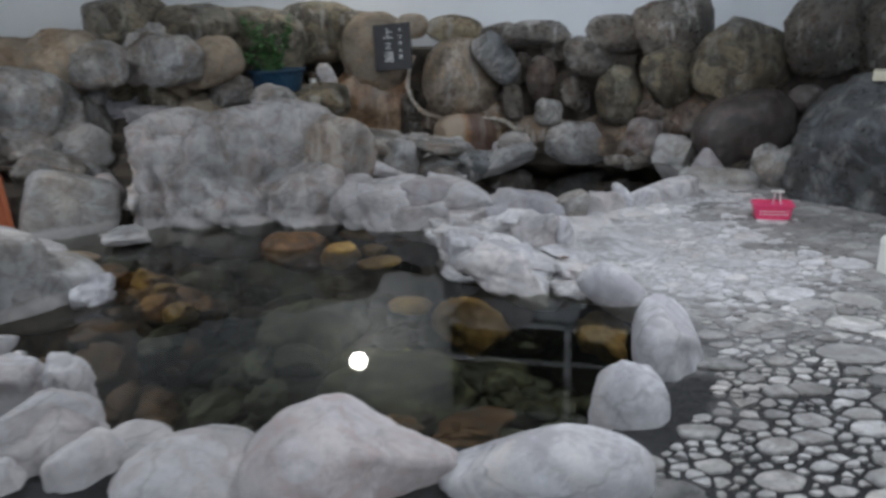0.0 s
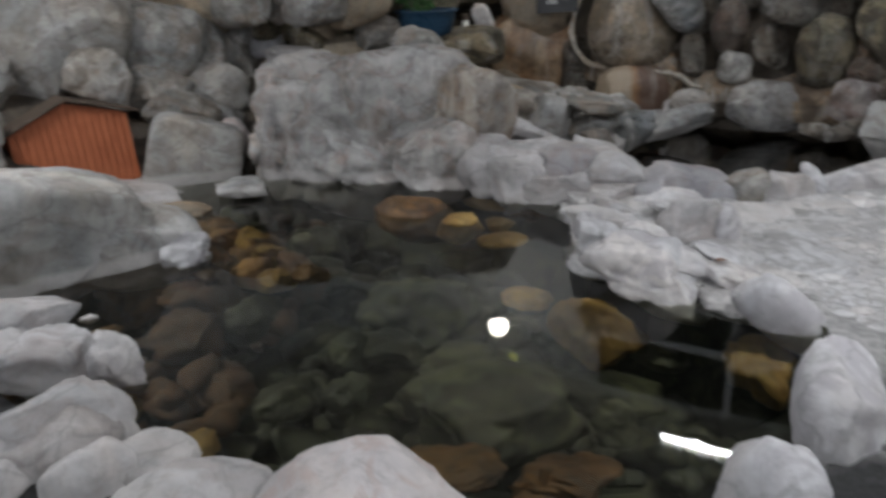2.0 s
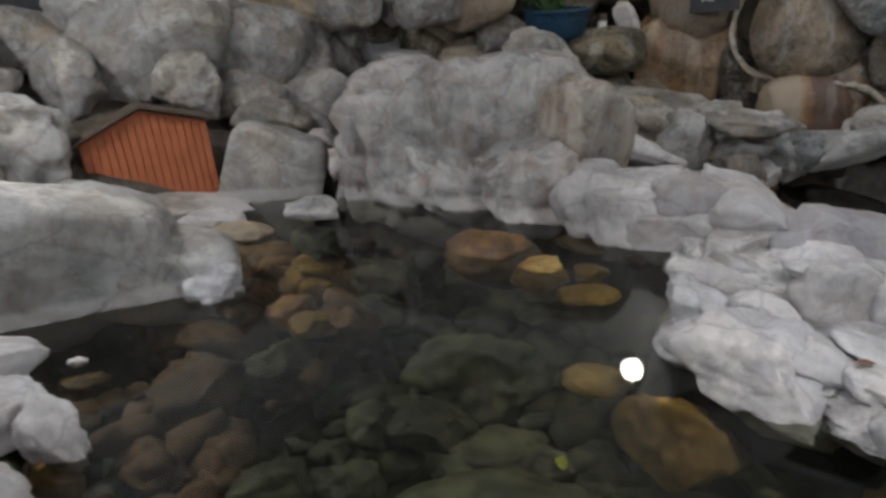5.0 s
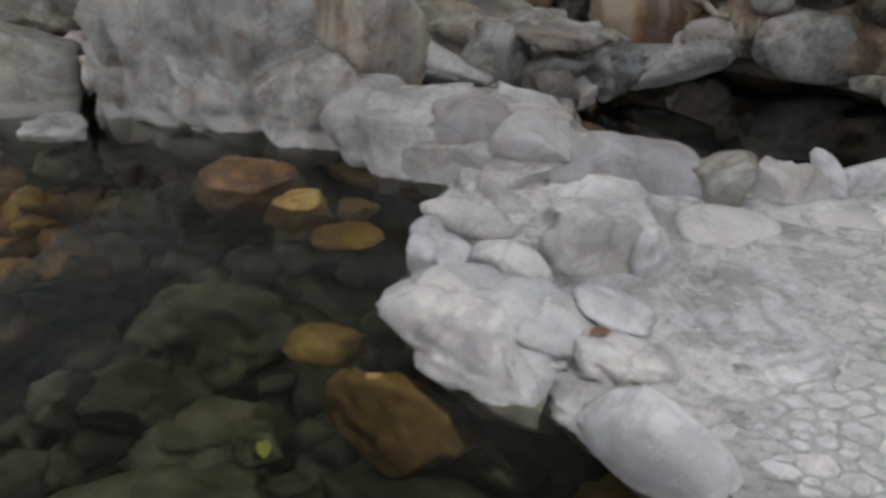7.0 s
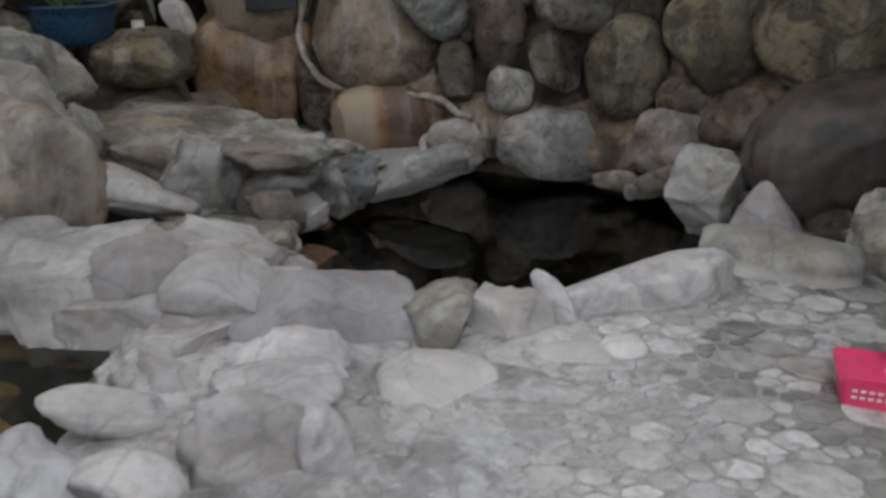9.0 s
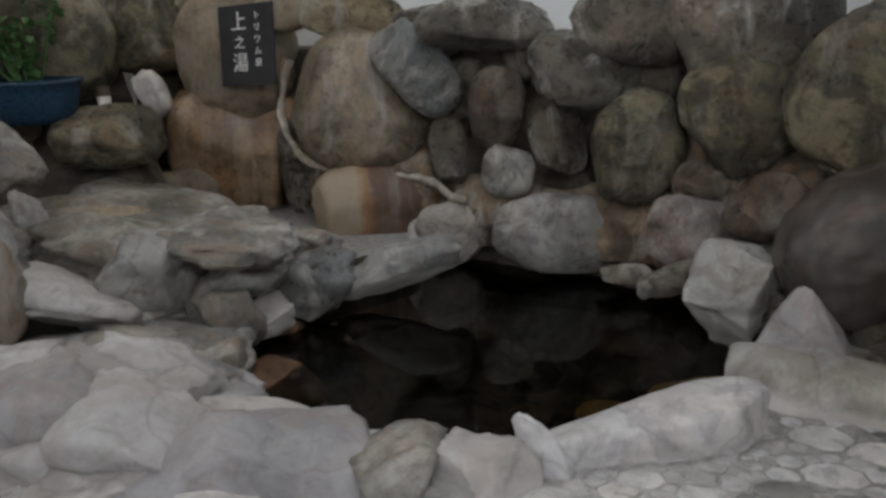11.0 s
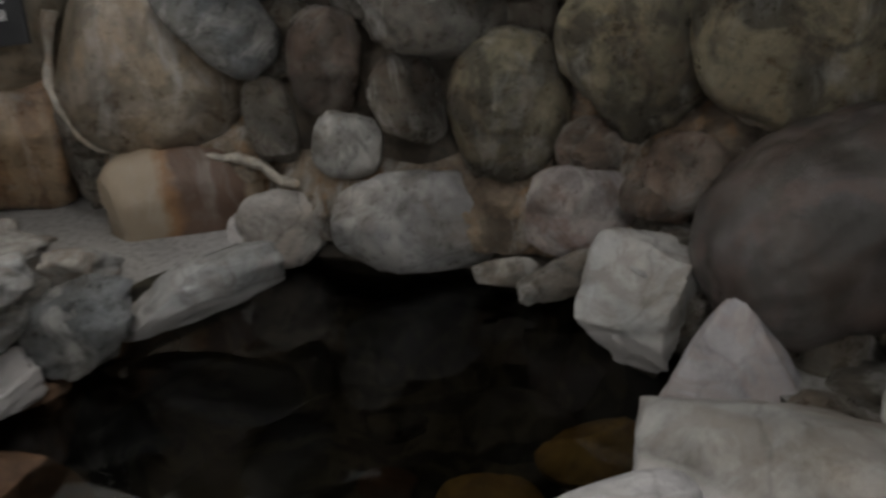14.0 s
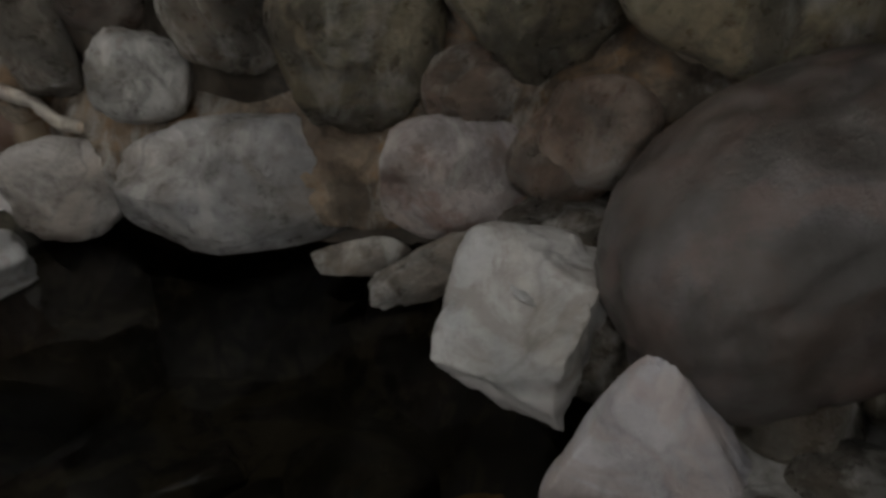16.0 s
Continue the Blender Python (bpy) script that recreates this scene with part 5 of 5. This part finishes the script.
# ---- the small orange house ----
house = tagged(new("little_house"), "small orange-painted slatted wooden housing with a dark gable roof", "pump housing")
house.matrix_world = pose(-3.34, 5.15, -0.02, 0, -3, 56)
HW, HD, HE, HA = 0.38, 0.16, 0.47, 0.61
bm = bmesh.new()
prof = [(-HW, 0), (HW, 0), (HW, HE), (0, HA), (-HW, HE)]
ring_a = [bm.verts.new((x, 0.012, z)) for x, z in prof]
ring_b = [bm.verts.new((x, HD, z)) for x, z in prof]
bm.faces.new(ring_a)
bm.faces.new(ring_b[::-1])
for i in range(5):
    bm.faces.new((ring_a[i], ring_b[i], ring_b[(i + 1) % 5], ring_a[(i + 1) % 5]))
bmesh.ops.recalc_face_normals(bm, faces=bm.faces)
part("body", bm, orange_board, house)
N = 16
for i in range(N):
    w = 2 * HW / N
    x = -HW + w * (i + 0.5)
    top = HA - (HA - HE) * abs(x) / HW - 0.012
    part("slat", box_bm(w - 0.005, 0.016, top - 0.01, (x, 0.004, (top + 0.01) / 2), 0.002), orange_board, house)
for s in (-1, 1):
    slope = math.atan2(HA - HE, HW)
    part("roof_board", box_bm(0.48, HD + 0.05, 0.014, (s * 0.225, HD / 2 - 0.03, HA - 0.052), 0.003, turn=pose(0, 0, 0, 0, s * math.degrees(slope), 0)), dark_wood, house)

# ---- signs ----
def letters(body, size, at, parent, stretch=1.0):
    cu = bpy.data.curves.new("lettering", "FONT")
    cu.body, cu.size, cu.align_x, cu.align_y, cu.extrude, cu.space_line = body, size, "CENTER", "CENTER", 0.002, 0.92
    ob = new("lettering", cu)
    ob.data.materials.append(sign_white)
    ob.parent = parent
    ob.matrix_local = pose(*at, 90, 0, 0) @ Matrix.Diagonal((1, stretch, 1, 1))
    return ob


def sign_board(m, w, h, label):
    top = tagged(new("sign"), label, "sign")
    top.matrix_world = m
    part("board", box_bm(w, 0.018, h, (0, 0, 0), 0.003), sign_black, top)
    return top


sign = sign_board(pose(-0.52, 8.17, 1.05, -8, -4, -17), 0.39, 0.45, "black sign board with white lettering leaning on a boulder")
for k, c in enumerate("上之湯"):
    letters(c, (0.115, 0.075, 0.115)[k], (-0.045, -0.011, (0.125, 0.01, -0.105)[k]), sign)
for k, c in enumerate("トリウム泉"):
    letters(c, 0.05, (0.085, -0.011, 0.155 - 0.065 * k), sign)
sign = sign_board(pose(-4.89, 5.69, 1.50, 0, 0, 54), 0.45, 0.72, "black sign board with white lettering on the white wall")
letters("之", 0.15, (-0.05, -0.011, 0.02), sign)
letters("湯", 0.19, (-0.05, -0.011, -0.17), sign)
for k in range(4):
    part("mark", box_bm(0.05, 0.004, 0.05, (0.15, -0.0105, 0.12 - 0.1 * k), 0.001), sign_white, sign)

# ---- blue planter with a leafy plant ----
planter = tagged(new("planter"), "wide dark blue glazed planter standing on the rocks", "planter")
planter.matrix_world = pose(-1.62, 7.75, 0.67, 0, 0, 14) @ Matrix.Scale(0.84, 4)
bm = bmesh.new()
prof = [(0.0, 0.0), (0.22, 0.0), (0.26, 0.05), (0.3, 0.2), (0.31, 0.25), (0.335, 0.26), (0.335, 0.285), (0.29, 0.285), (0.27, 0.22), (0.0, 0.21)]
seg = 40
loops = [[bm.verts.new((r * math.cos(a * math.tau / seg), r * 0.62 * math.sin(a * math.tau / seg), z)) for a in range(seg)] for r, z in prof[1:-1]]
for a, b in zip(loops, loops[1:]):
    for i in range(seg):
        bm.faces.new((a[i], a[(i + 1) % seg], b[(i + 1) % seg], b[i]))
bm.faces.new(loops[0][::-1])
part("bowl", bm, blue_glaze, planter, smooth=True)
bm = bmesh.new()
bmesh.ops.create_circle(bm, cap_ends=True, segments=32, radius=0.275, matrix=Matrix.Translation((0, 0, 0.235)) @ Matrix.Diagonal((1, 0.62, 1, 1)))
part("soil", bm, mortar, planter)
plant = tagged(new("plant"), "leafy green plant growing out of the blue planter", "plant")
plant.matrix_world = pose(-1.65, 7.78, 0.87, 0, 0, 0)
rnd = random.Random(5)
stems, leaves = bmesh.new(), bmesh.new()
for k in range(16):
    a, out = rnd.uniform(0, math.tau), rnd.uniform(0.05, 0.34)
    tip = Vector((math.cos(a) * out - 0.04, math.sin(a) * out * 0.6, rnd.uniform(0.22, 0.58)))
    root = Vector((math.cos(a) * 0.05, math.sin(a) * 0.04, -0.02))
    d = tip - root
    bmesh.ops.create_cone(stems, segments=6, radius1=0.007, radius2=0.003, depth=d.length, matrix=Matrix.Translation((root + tip) / 2) @ d.to_track_quat("Z", "Y").to_matrix().to_4x4())
    for j in range(15):
        u = rnd.uniform(0.3, 1.05)
        p = root.lerp(tip, u)
        size = rnd.uniform(0.045, 0.085)
        m = Matrix.Translation(p) @ pose(0, 0, 0, rnd.uniform(-60, 40), rnd.uniform(-40, 40), rnd.uniform(0, 360))
        outline = [(0, 0, 0), (0.32, 0.3, 0.05), (0.26, 0.7, 0.03), (0, 1.0, -0.1), (-0.26, 0.7, 0.03), (-0.32, 0.3, 0.05)]
        vs = [leaves.verts.new(m @ (Vector(q) * size)) for q in outline]
        leaves.faces.new((vs[0], vs[1], vs[2], vs[3]))
        leaves.faces.new((vs[0], vs[3], vs[4], vs[5]))
part("stems", stems, leaf_green, plant)
part("leaves", leaves, leaf_green, plant)

jar = tagged(new("jar"), "small white jar with a dark lid beside the blue planter", "jar")
jar.matrix_world = pose(-1.31, 7.93, 0.725)
bm = bmesh.new()
bmesh.ops.create_cone(bm, cap_ends=True, segments=20, radius1=0.036, radius2=0.038, depth=0.07, matrix=pose(0, 0, 0.035))
bmesh.ops.bevel(bm, geom=bm.edges[:], offset=0.003, segments=1, affect="EDGES")
part("body", bm, white_plastic, jar)
bm = bmesh.new()
bmesh.ops.create_cone(bm, cap_ends=True, segments=20, radius1=0.041, radius2=0.034, depth=0.05, matrix=pose(0, 0, 0.096))
part("lid", bm, dark_wood, jar, "dark lid")

# ---- things on the walkway ----
basket = tagged(new("basket"), "pink plastic bath basket with white handle on the walkway", "basket")
basket.matrix_world = pose(2.2, 5.24, 0.012, 0, 0, -12) @ Matrix.Scale(0.85, 4)


def tray_bm(w, d, h, taper, thick):
    bm = bmesh.new()
    def ring(k, z, inset):
        pts = []
        ww, dd = w * k / 2 - inset, d * k / 2 - inset
        r = 0.035
        for cx, cy, a0 in ((ww - r, dd - r, 0), (-ww + r, dd - r, 90), (-ww + r, -dd + r, 180), (ww - r, -dd + r, 270)):
            for a in (0, 30, 60, 90):
                t = radians(a0 + a)
                pts.append(bm.verts.new((cx + r * math.cos(t), cy + r * math.sin(t), z)))
        return pts
    rings = [ring(taper, 0, 0), ring(1, h, 0), ring(1, h, thick), ring(taper, thick, thick)]
    n = len(rings[0])
    for a, b in zip(rings, rings[1:]):
        for i in range(n):
            bm.faces.new((a[i], a[(i + 1) % n], b[(i + 1) % n], b[i]))
    bm.faces.new(rings[0][::-1])
    bm.faces.new(rings[-1])
    return bm


part("tray", tray_bm(0.3, 0.2, 0.115, 0.88, 0.006), pink_plastic, basket)
part("band", tray_bm(0.312, 0.212, 0.018, 1.0, 0.006), pink_plastic, basket).location = (0, 0, 0.1)
for i in range(9):
    for z in (0.045, 0.07):
        part("slot", box_bm(0.016, 0.004, 0.008, (-0.1 + 0.025 * i, -0.0955 - z * 0.1, z)), white_plastic, basket)
for s in (-1, 1):
    bm = box_bm(0.012, 0.014, 0.13, (0.03 + s * 0.03, s * 0.035, 0.155), 0.004, turn=pose(0, 0, 0, s * -32, 0, 0))
    part("handle", bm, white_plastic, basket, "white plastic handle")
part("handle", box_bm(0.1, 0.03, 0.014, (0.03, 0, 0.212), 0.004), white_plastic, basket, "white plastic handle")
soap = tagged(new("bath_sponge"), "white oval sponge lying in the pink basket", "sponge")
bm = bmesh.new()
bmesh.ops.create_uvsphere(bm, u_segments=20, v_segments=12, radius=1, matrix=Matrix.Diagonal((0.07, 0.05, 0.045, 1)))
part("body", bm, white_plastic, soap, smooth=True)
soap.matrix_world = pose(2.16, 5.25, 0.065, 0, 0, 10) @ Matrix.Scale(0.75, 4)
tub = tagged(new("container"), "white plastic container with a lid on the walkway", "container")
tub.matrix_world = pose(2.43, 4.12, 0, 0, 0, 20) @ Matrix.Scale(0.84, 4)
bm = bmesh.new()
bmesh.ops.create_cone(bm, cap_ends=True, segments=8, radius1=0.105, radius2=0.1, depth=0.2, matrix=pose(0, 0, 0.1, 0, 0, 22.5))
bmesh.ops.bevel(bm, geom=bm.edges[:], offset=0.012, segments=2, affect="EDGES", profile=0.5)
part("body", bm, white_plastic, tub)
bm = bmesh.new()
bmesh.ops.create_cone(bm, cap_ends=True, segments=8, radius1=0.11, radius2=0.085, depth=0.04, matrix=pose(0, 0, 0.222, 0, 0, 22.5))
bmesh.ops.bevel(bm, geom=bm.edges[:], offset=0.01, segments=2, affect="EDGES", profile=0.5)
part("lid", bm, white_plastic, tub)
board = tagged(mesh_object("board", box_bm(0.3, 0.16, 0.07, (0, 0, 0), 0.006), plain_material("cream_board", (0.5, 0.47, 0.36), (0.6, 0.56, 0.45), 4.0)), "cream-coloured block lying on the dark rock", "block")
board.matrix_world = pose(3.08, 5.50, 0.91, 0, 0, -30)

def leaf(at, turn, size, material, label):
    bm = bmesh.new()
    rim_pts = [(0, 0), (0.25, 0.2), (0.32, 0.5), (0.2, 0.82), (0, 1.0), (-0.2, 0.82), (-0.32, 0.5), (-0.25, 0.2)]
    low = [bm.verts.new((x * size, (y - 0.5) * size, 0.12 * size * abs(x) * 3)) for x, y in rim_pts]
    spine = [bm.verts.new((0, (y - 0.5) * size, -0.02 * size)) for y in (0.25, 0.5, 0.75)]
    left, right = [low[0], low[7], low[6], low[5], low[4]], low[:5]
    mid = [low[0], *spine, low[4]]
    for a in (left, right):
        for i in range(4):
            ring_v = [v for k, v in enumerate((mid[i], mid[i + 1], a[i + 1], a[i])) if v not in (mid[i], mid[i + 1], a[i + 1], a[i])[:k]]
            if len(ring_v) > 2:
                bm.faces.new(ring_v)
    ob = mesh_object("fallen_leaf", bm, material)
    ob.modifiers.new("thickness", "SOLIDIFY").thickness = 0.002
    ob.matrix_world = pose(*at, *turn)
    return tagged(ob, label, "leaf", "fallen leaves")


leaf((0.64, 4.26, 0.1), (8, 12, 130), 0.07, plain_material("dry_leaf", (0.12, 0.06, 0.035), (0.2, 0.1, 0.06), 20.0, 0.7), "dry curled brown leaf lying on white stone")
leaf((-0.26, 3.93, -0.3), (15, 5, 40), 0.07, plain_material("yellow_leaf", (0.3, 0.32, 0.05), (0.42, 0.42, 0.08), 20.0, 0.6), "yellow-green leaf sunk in the pool")

# ---- cobbles on the pool's bed ----
def bed_cobbles(name, count, seed, material, inside, z, low, high, label):
    rnd = random.Random(seed)
    verts, faces = [], []
    sample = bmesh.new()
    bmesh.ops.create_icosphere(sample, subdivisions=2, radius=1)
    base = [v.co.copy() for v in sample.verts]
    tris = [[v.index for v in f.verts] for f in sample.faces]
    sample.free()
    n = 0
    while n < count:
        x, y = rnd.uniform(-3.4, 1.1), rnd.uniform(2.4, 5.9)
        if not inside(x, y):
            continue
        n += 1
        r = rnd.uniform(low, high)
        m = pose(x, y, z + rnd.uniform(-0.03, 0.05), rnd.uniform(-15, 15), rnd.uniform(-15, 15), rnd.uniform(0, 360)) @ Matrix.Diagonal((r * rnd.uniform(0.8, 1.5), r, r * rnd.uniform(0.45, 0.7), 1))
        off, sh = len(verts), Vector((n * 3.1, n * 1.7, 0))
        cutters = [(Vector((rnd.gauss(0, 1), rnd.gauss(0, 1), rnd.gauss(0, 1))).normalized(), rnd.uniform(0.55, 0.85)) for _ in range(6)]
        for c in base:
            for way, far in cutters:
                c = c - way * max(0.0, c.dot(way) - far)
            verts.append(m @ (c * (1 + 0.45 * noise.noise(c * 1.1 + sh) + 0.2 * noise.noise(c * 2.7 + sh))))
        faces += [[i + off for i in f] for f in tris]
    me = bpy.data.meshes.new(name)
    me.from_pydata(verts, [], faces)
    me.materials.append(material)
    me.polygons.foreach_set("use_smooth", [True] * len(me.polygons))
    return tagged(new(name, me), label, "stones", kind="stuff")


def in_ring(x, y, ring):
    hit = False
    for (x1, y1), (x2, y2) in zip(ring, ring[1:] + ring[:1]):
        if (y1 > y) != (y2 > y) and x < (x2 - x1) * (y - y1) / (y2 - y1) + x1:
            hit = not hit
    return hit


def shrunk(ring, k):
    cx, cy = sum(p[0] for p in ring) / len(ring), sum(p[1] for p in ring) / len(ring)
    return [(cx + (x - cx) * k, cy + (y - cy) * k) for x, y in ring]


BED = shrunk(POOL, 0.88)
bed_cobbles("bed_cobbles", 420, 11, weed, lambda x, y: in_ring(x, y, BED), -0.58, 0.05, 0.14, "greenish cobbles on the bed of the lower pool")
bed_cobbles("bed_rust_cobbles", 170, 12, rustbed, lambda x, y: in_ring(x, y, BED) and (x < -1.5 - 0.25 * (y - 4) or y < 2.95), -0.42, 0.04, 0.12, "rusty cobbles on the sloping bed of the pool")

# ---- flat stones of the walkway: close-set, with open joints ----
LONG = 0.72
pave_stone = rock_material("flat_stone", (0.26, 0.255, 0.25), (0.52, 0.51, 0.5), (0.2, 0.19, 0.16), 0.5, spread=0.45, drift=0.25)
crust_stone = rock_material("whitened_flat_stone", (0.64, 0.63, 0.635), (0.82, 0.81, 0.815), (0.5, 0.49, 0.485), 0.45, spread=0.1, relief=0.8, drift=0.25)
mid_stone = rock_material("dusty_flat_stone", (0.25, 0.245, 0.24), (0.43, 0.42, 0.41), (0.2, 0.19, 0.18), 0.4, spread=0.2, drift=0.25)
POOL_OUT = shrunk(POOL, 1.1)
UPPER_OUT = shrunk(UPPER, 1.12)
rnd = random.Random(77)
cells, laid = {}, []


def nearby(x, y):
    for i in range(int(x / 0.3) - 1, int(x / 0.3) + 2):
        for j in range(int(y / 0.3) - 1, int(y / 0.3) + 2):
            yield from cells.get((i, j), ())


def free_spot(x, y, r):
    return all((a - x) ** 2 + (b - y) ** 2 >= ((r + s) * 0.96) ** 2 for a, b, s in nearby(x, y))


def paved(x, y):
    return not (in_ring(x, y, POOL_OUT) or in_ring(x, y, UPPER_OUT) or (y > 4.2 and x < 0.5) or (y > 5.3 and x < 0.95))


for tries, low, high in ((110, 0.07, 0.11), (900, 0.035, 0.07), (46000, 0.012, 0.035)):
    for _ in range(tries):
        x, y, r = rnd.uniform(0.45, 3.0) * LONG, rnd.uniform(1.2, 6.3), rnd.uniform(low, high)
        if r > 0.05 and y > 3.7 and x / LONG < 1.7 + 0.4 * noise.noise(Vector((x * 3, y * 3, 9))):
            continue
        if paved(x / LONG, y) and free_spot(x, y, r):
            cells.setdefault((int(x / 0.3), int(y / 0.3)), []).append((x, y, r))
            laid.append((x, y, r))


def clipped(poly, nx, ny, far):
    """The part of a polygon on the near side of a line."""
    out = []
    for (x1, y1), (x2, y2) in zip(poly, poly[1:] + poly[:1]):
        d1, d2 = x1 * nx + y1 * ny - far, x2 * nx + y2 * ny - far
        if d1 <= 0:
            out.append((x1, y1))
        if d1 * d2 < 0:
            f = d1 / (d1 - d2)
            out.append((x1 + (x2 - x1) * f, y1 + (y2 - y1) * f))
    return out


def flat_stone(x, y, r, gap):
    """Outline of one stone, about its own middle, with its corners worn round."""
    a0 = rnd.uniform(0, 1)
    reach = [r * rnd.uniform(1.05, 1.6) for _ in range(9)]
    poly = [(reach[k] * math.cos(a0 + k * math.tau / 9), reach[k] * math.sin(a0 + k * math.tau / 9)) for k in range(9)]
    for a, b, s in nearby(x, y):
        dx, dy = a - x, b - y
        d = math.hypot(dx, dy)
        if 0 < d < (r + s) * 2:
            poly = clipped(poly, dx / d, dy / d, d / 2 + (r * r - s * s) / (2 * d) - gap)
            if len(poly) < 3:
                return None
    worn = []
    for (x1, y1), (x2, y2) in zip(poly, poly[1:] + poly[:1]):
        if math.hypot(x2 - x1, y2 - y1) < r * 0.25:
            worn.append(((x1 + x2) / 2, (y1 + y2) / 2))
        else:
            worn += [(x1 * 0.9 + x2 * 0.1, y1 * 0.9 + y2 * 0.1), (x1 * 0.5 + x2 * 0.5 + rnd.uniform(-0.05, 0.05) * r, y1 * 0.5 + y2 * 0.5 + rnd.uniform(-0.05, 0.05) * r), (x1 * 0.1 + x2 * 0.9, y1 * 0.1 + y2 * 0.9)]
    return worn


def stone_mesh(outline, high, verts, faces, at=(0.0, 0.0)):
    off, n = len(verts), len(outline)
    tilt_x, tilt_y = rnd.uniform(-0.06, 0.06), rnd.uniform(-0.06, 0.06)
    for k, z in ((1.0, -0.006), (1.0, high * 0.55), (0.88, high)):
        verts += [(at[0] + px * k, at[1] + py * k, z + (px * tilt_x + py * tilt_y if z > 0 else 0) + rnd.uniform(-0.0012, 0.0012)) for px, py in outline]
    verts.append((at[0], at[1], high * 1.12))
    for ring_no in (0, 1):
        for i in range(n):
            a, b = off + ring_no * n + i, off + ring_no * n + (i + 1) % n
            faces.append((a, b, b + n, a + n))
    for i in range(n):
        faces.append((off + 2 * n + i, off + 2 * n + (i + 1) % n, off + 3 * n))


small = {}
singles = 0
for x, y, r in laid:
    edge = y + 0.7 * noise.noise(Vector((x / LONG * 1.3, y * 1.3, 0)))
    edge += rnd.uniform(-0.25, 0.25)
    wet = edge < 3.3
    outline = flat_stone(x, y, r, rnd.uniform(0.004, 0.012) if wet else rnd.uniform(0.0015, 0.0065))
    if not outline:
        continue
    outline = [(px / LONG, py) for px, py in outline]
    x /= LONG
    high = (rnd.uniform(0.008, 0.02) if r > 0.04 else rnd.uniform(0.004, 0.014)) * (0.9 if wet else 0.6)
    pale_side = x + 0.5 * noise.noise(Vector((x * 2, y * 2, 4))) + rnd.uniform(-0.2, 0.2) < 2.05
    material = pave_stone if wet else crust_stone if pale_side and edge > 3.6 else mid_stone
    if r >= 0.03 and singles < 480:
        singles += 1
        vs, fs = [], []
        stone_mesh(outline, high, vs, fs)
        me = bpy.data.meshes.new("flat_stone")
        me.from_pydata(vs, [], fs)
        me.materials.append(material)
        ob = new("flat_stone", me)
        ob.parent = floor_ob
        ob.location = (x, y, 0)
    else:
        vs, fs = small.setdefault(material, ([], []))
        stone_mesh(outline, high, vs, fs, (x, y))
for material, (vs, fs) in small.items():
    me = bpy.data.meshes.new("pebbles")
    me.from_pydata(vs, [], fs)
    me.materials.append(material)
    tagged(new("pebbles", me), "small pebbles and chips set in the walkway's mortar", "pebbles", kind="stuff")
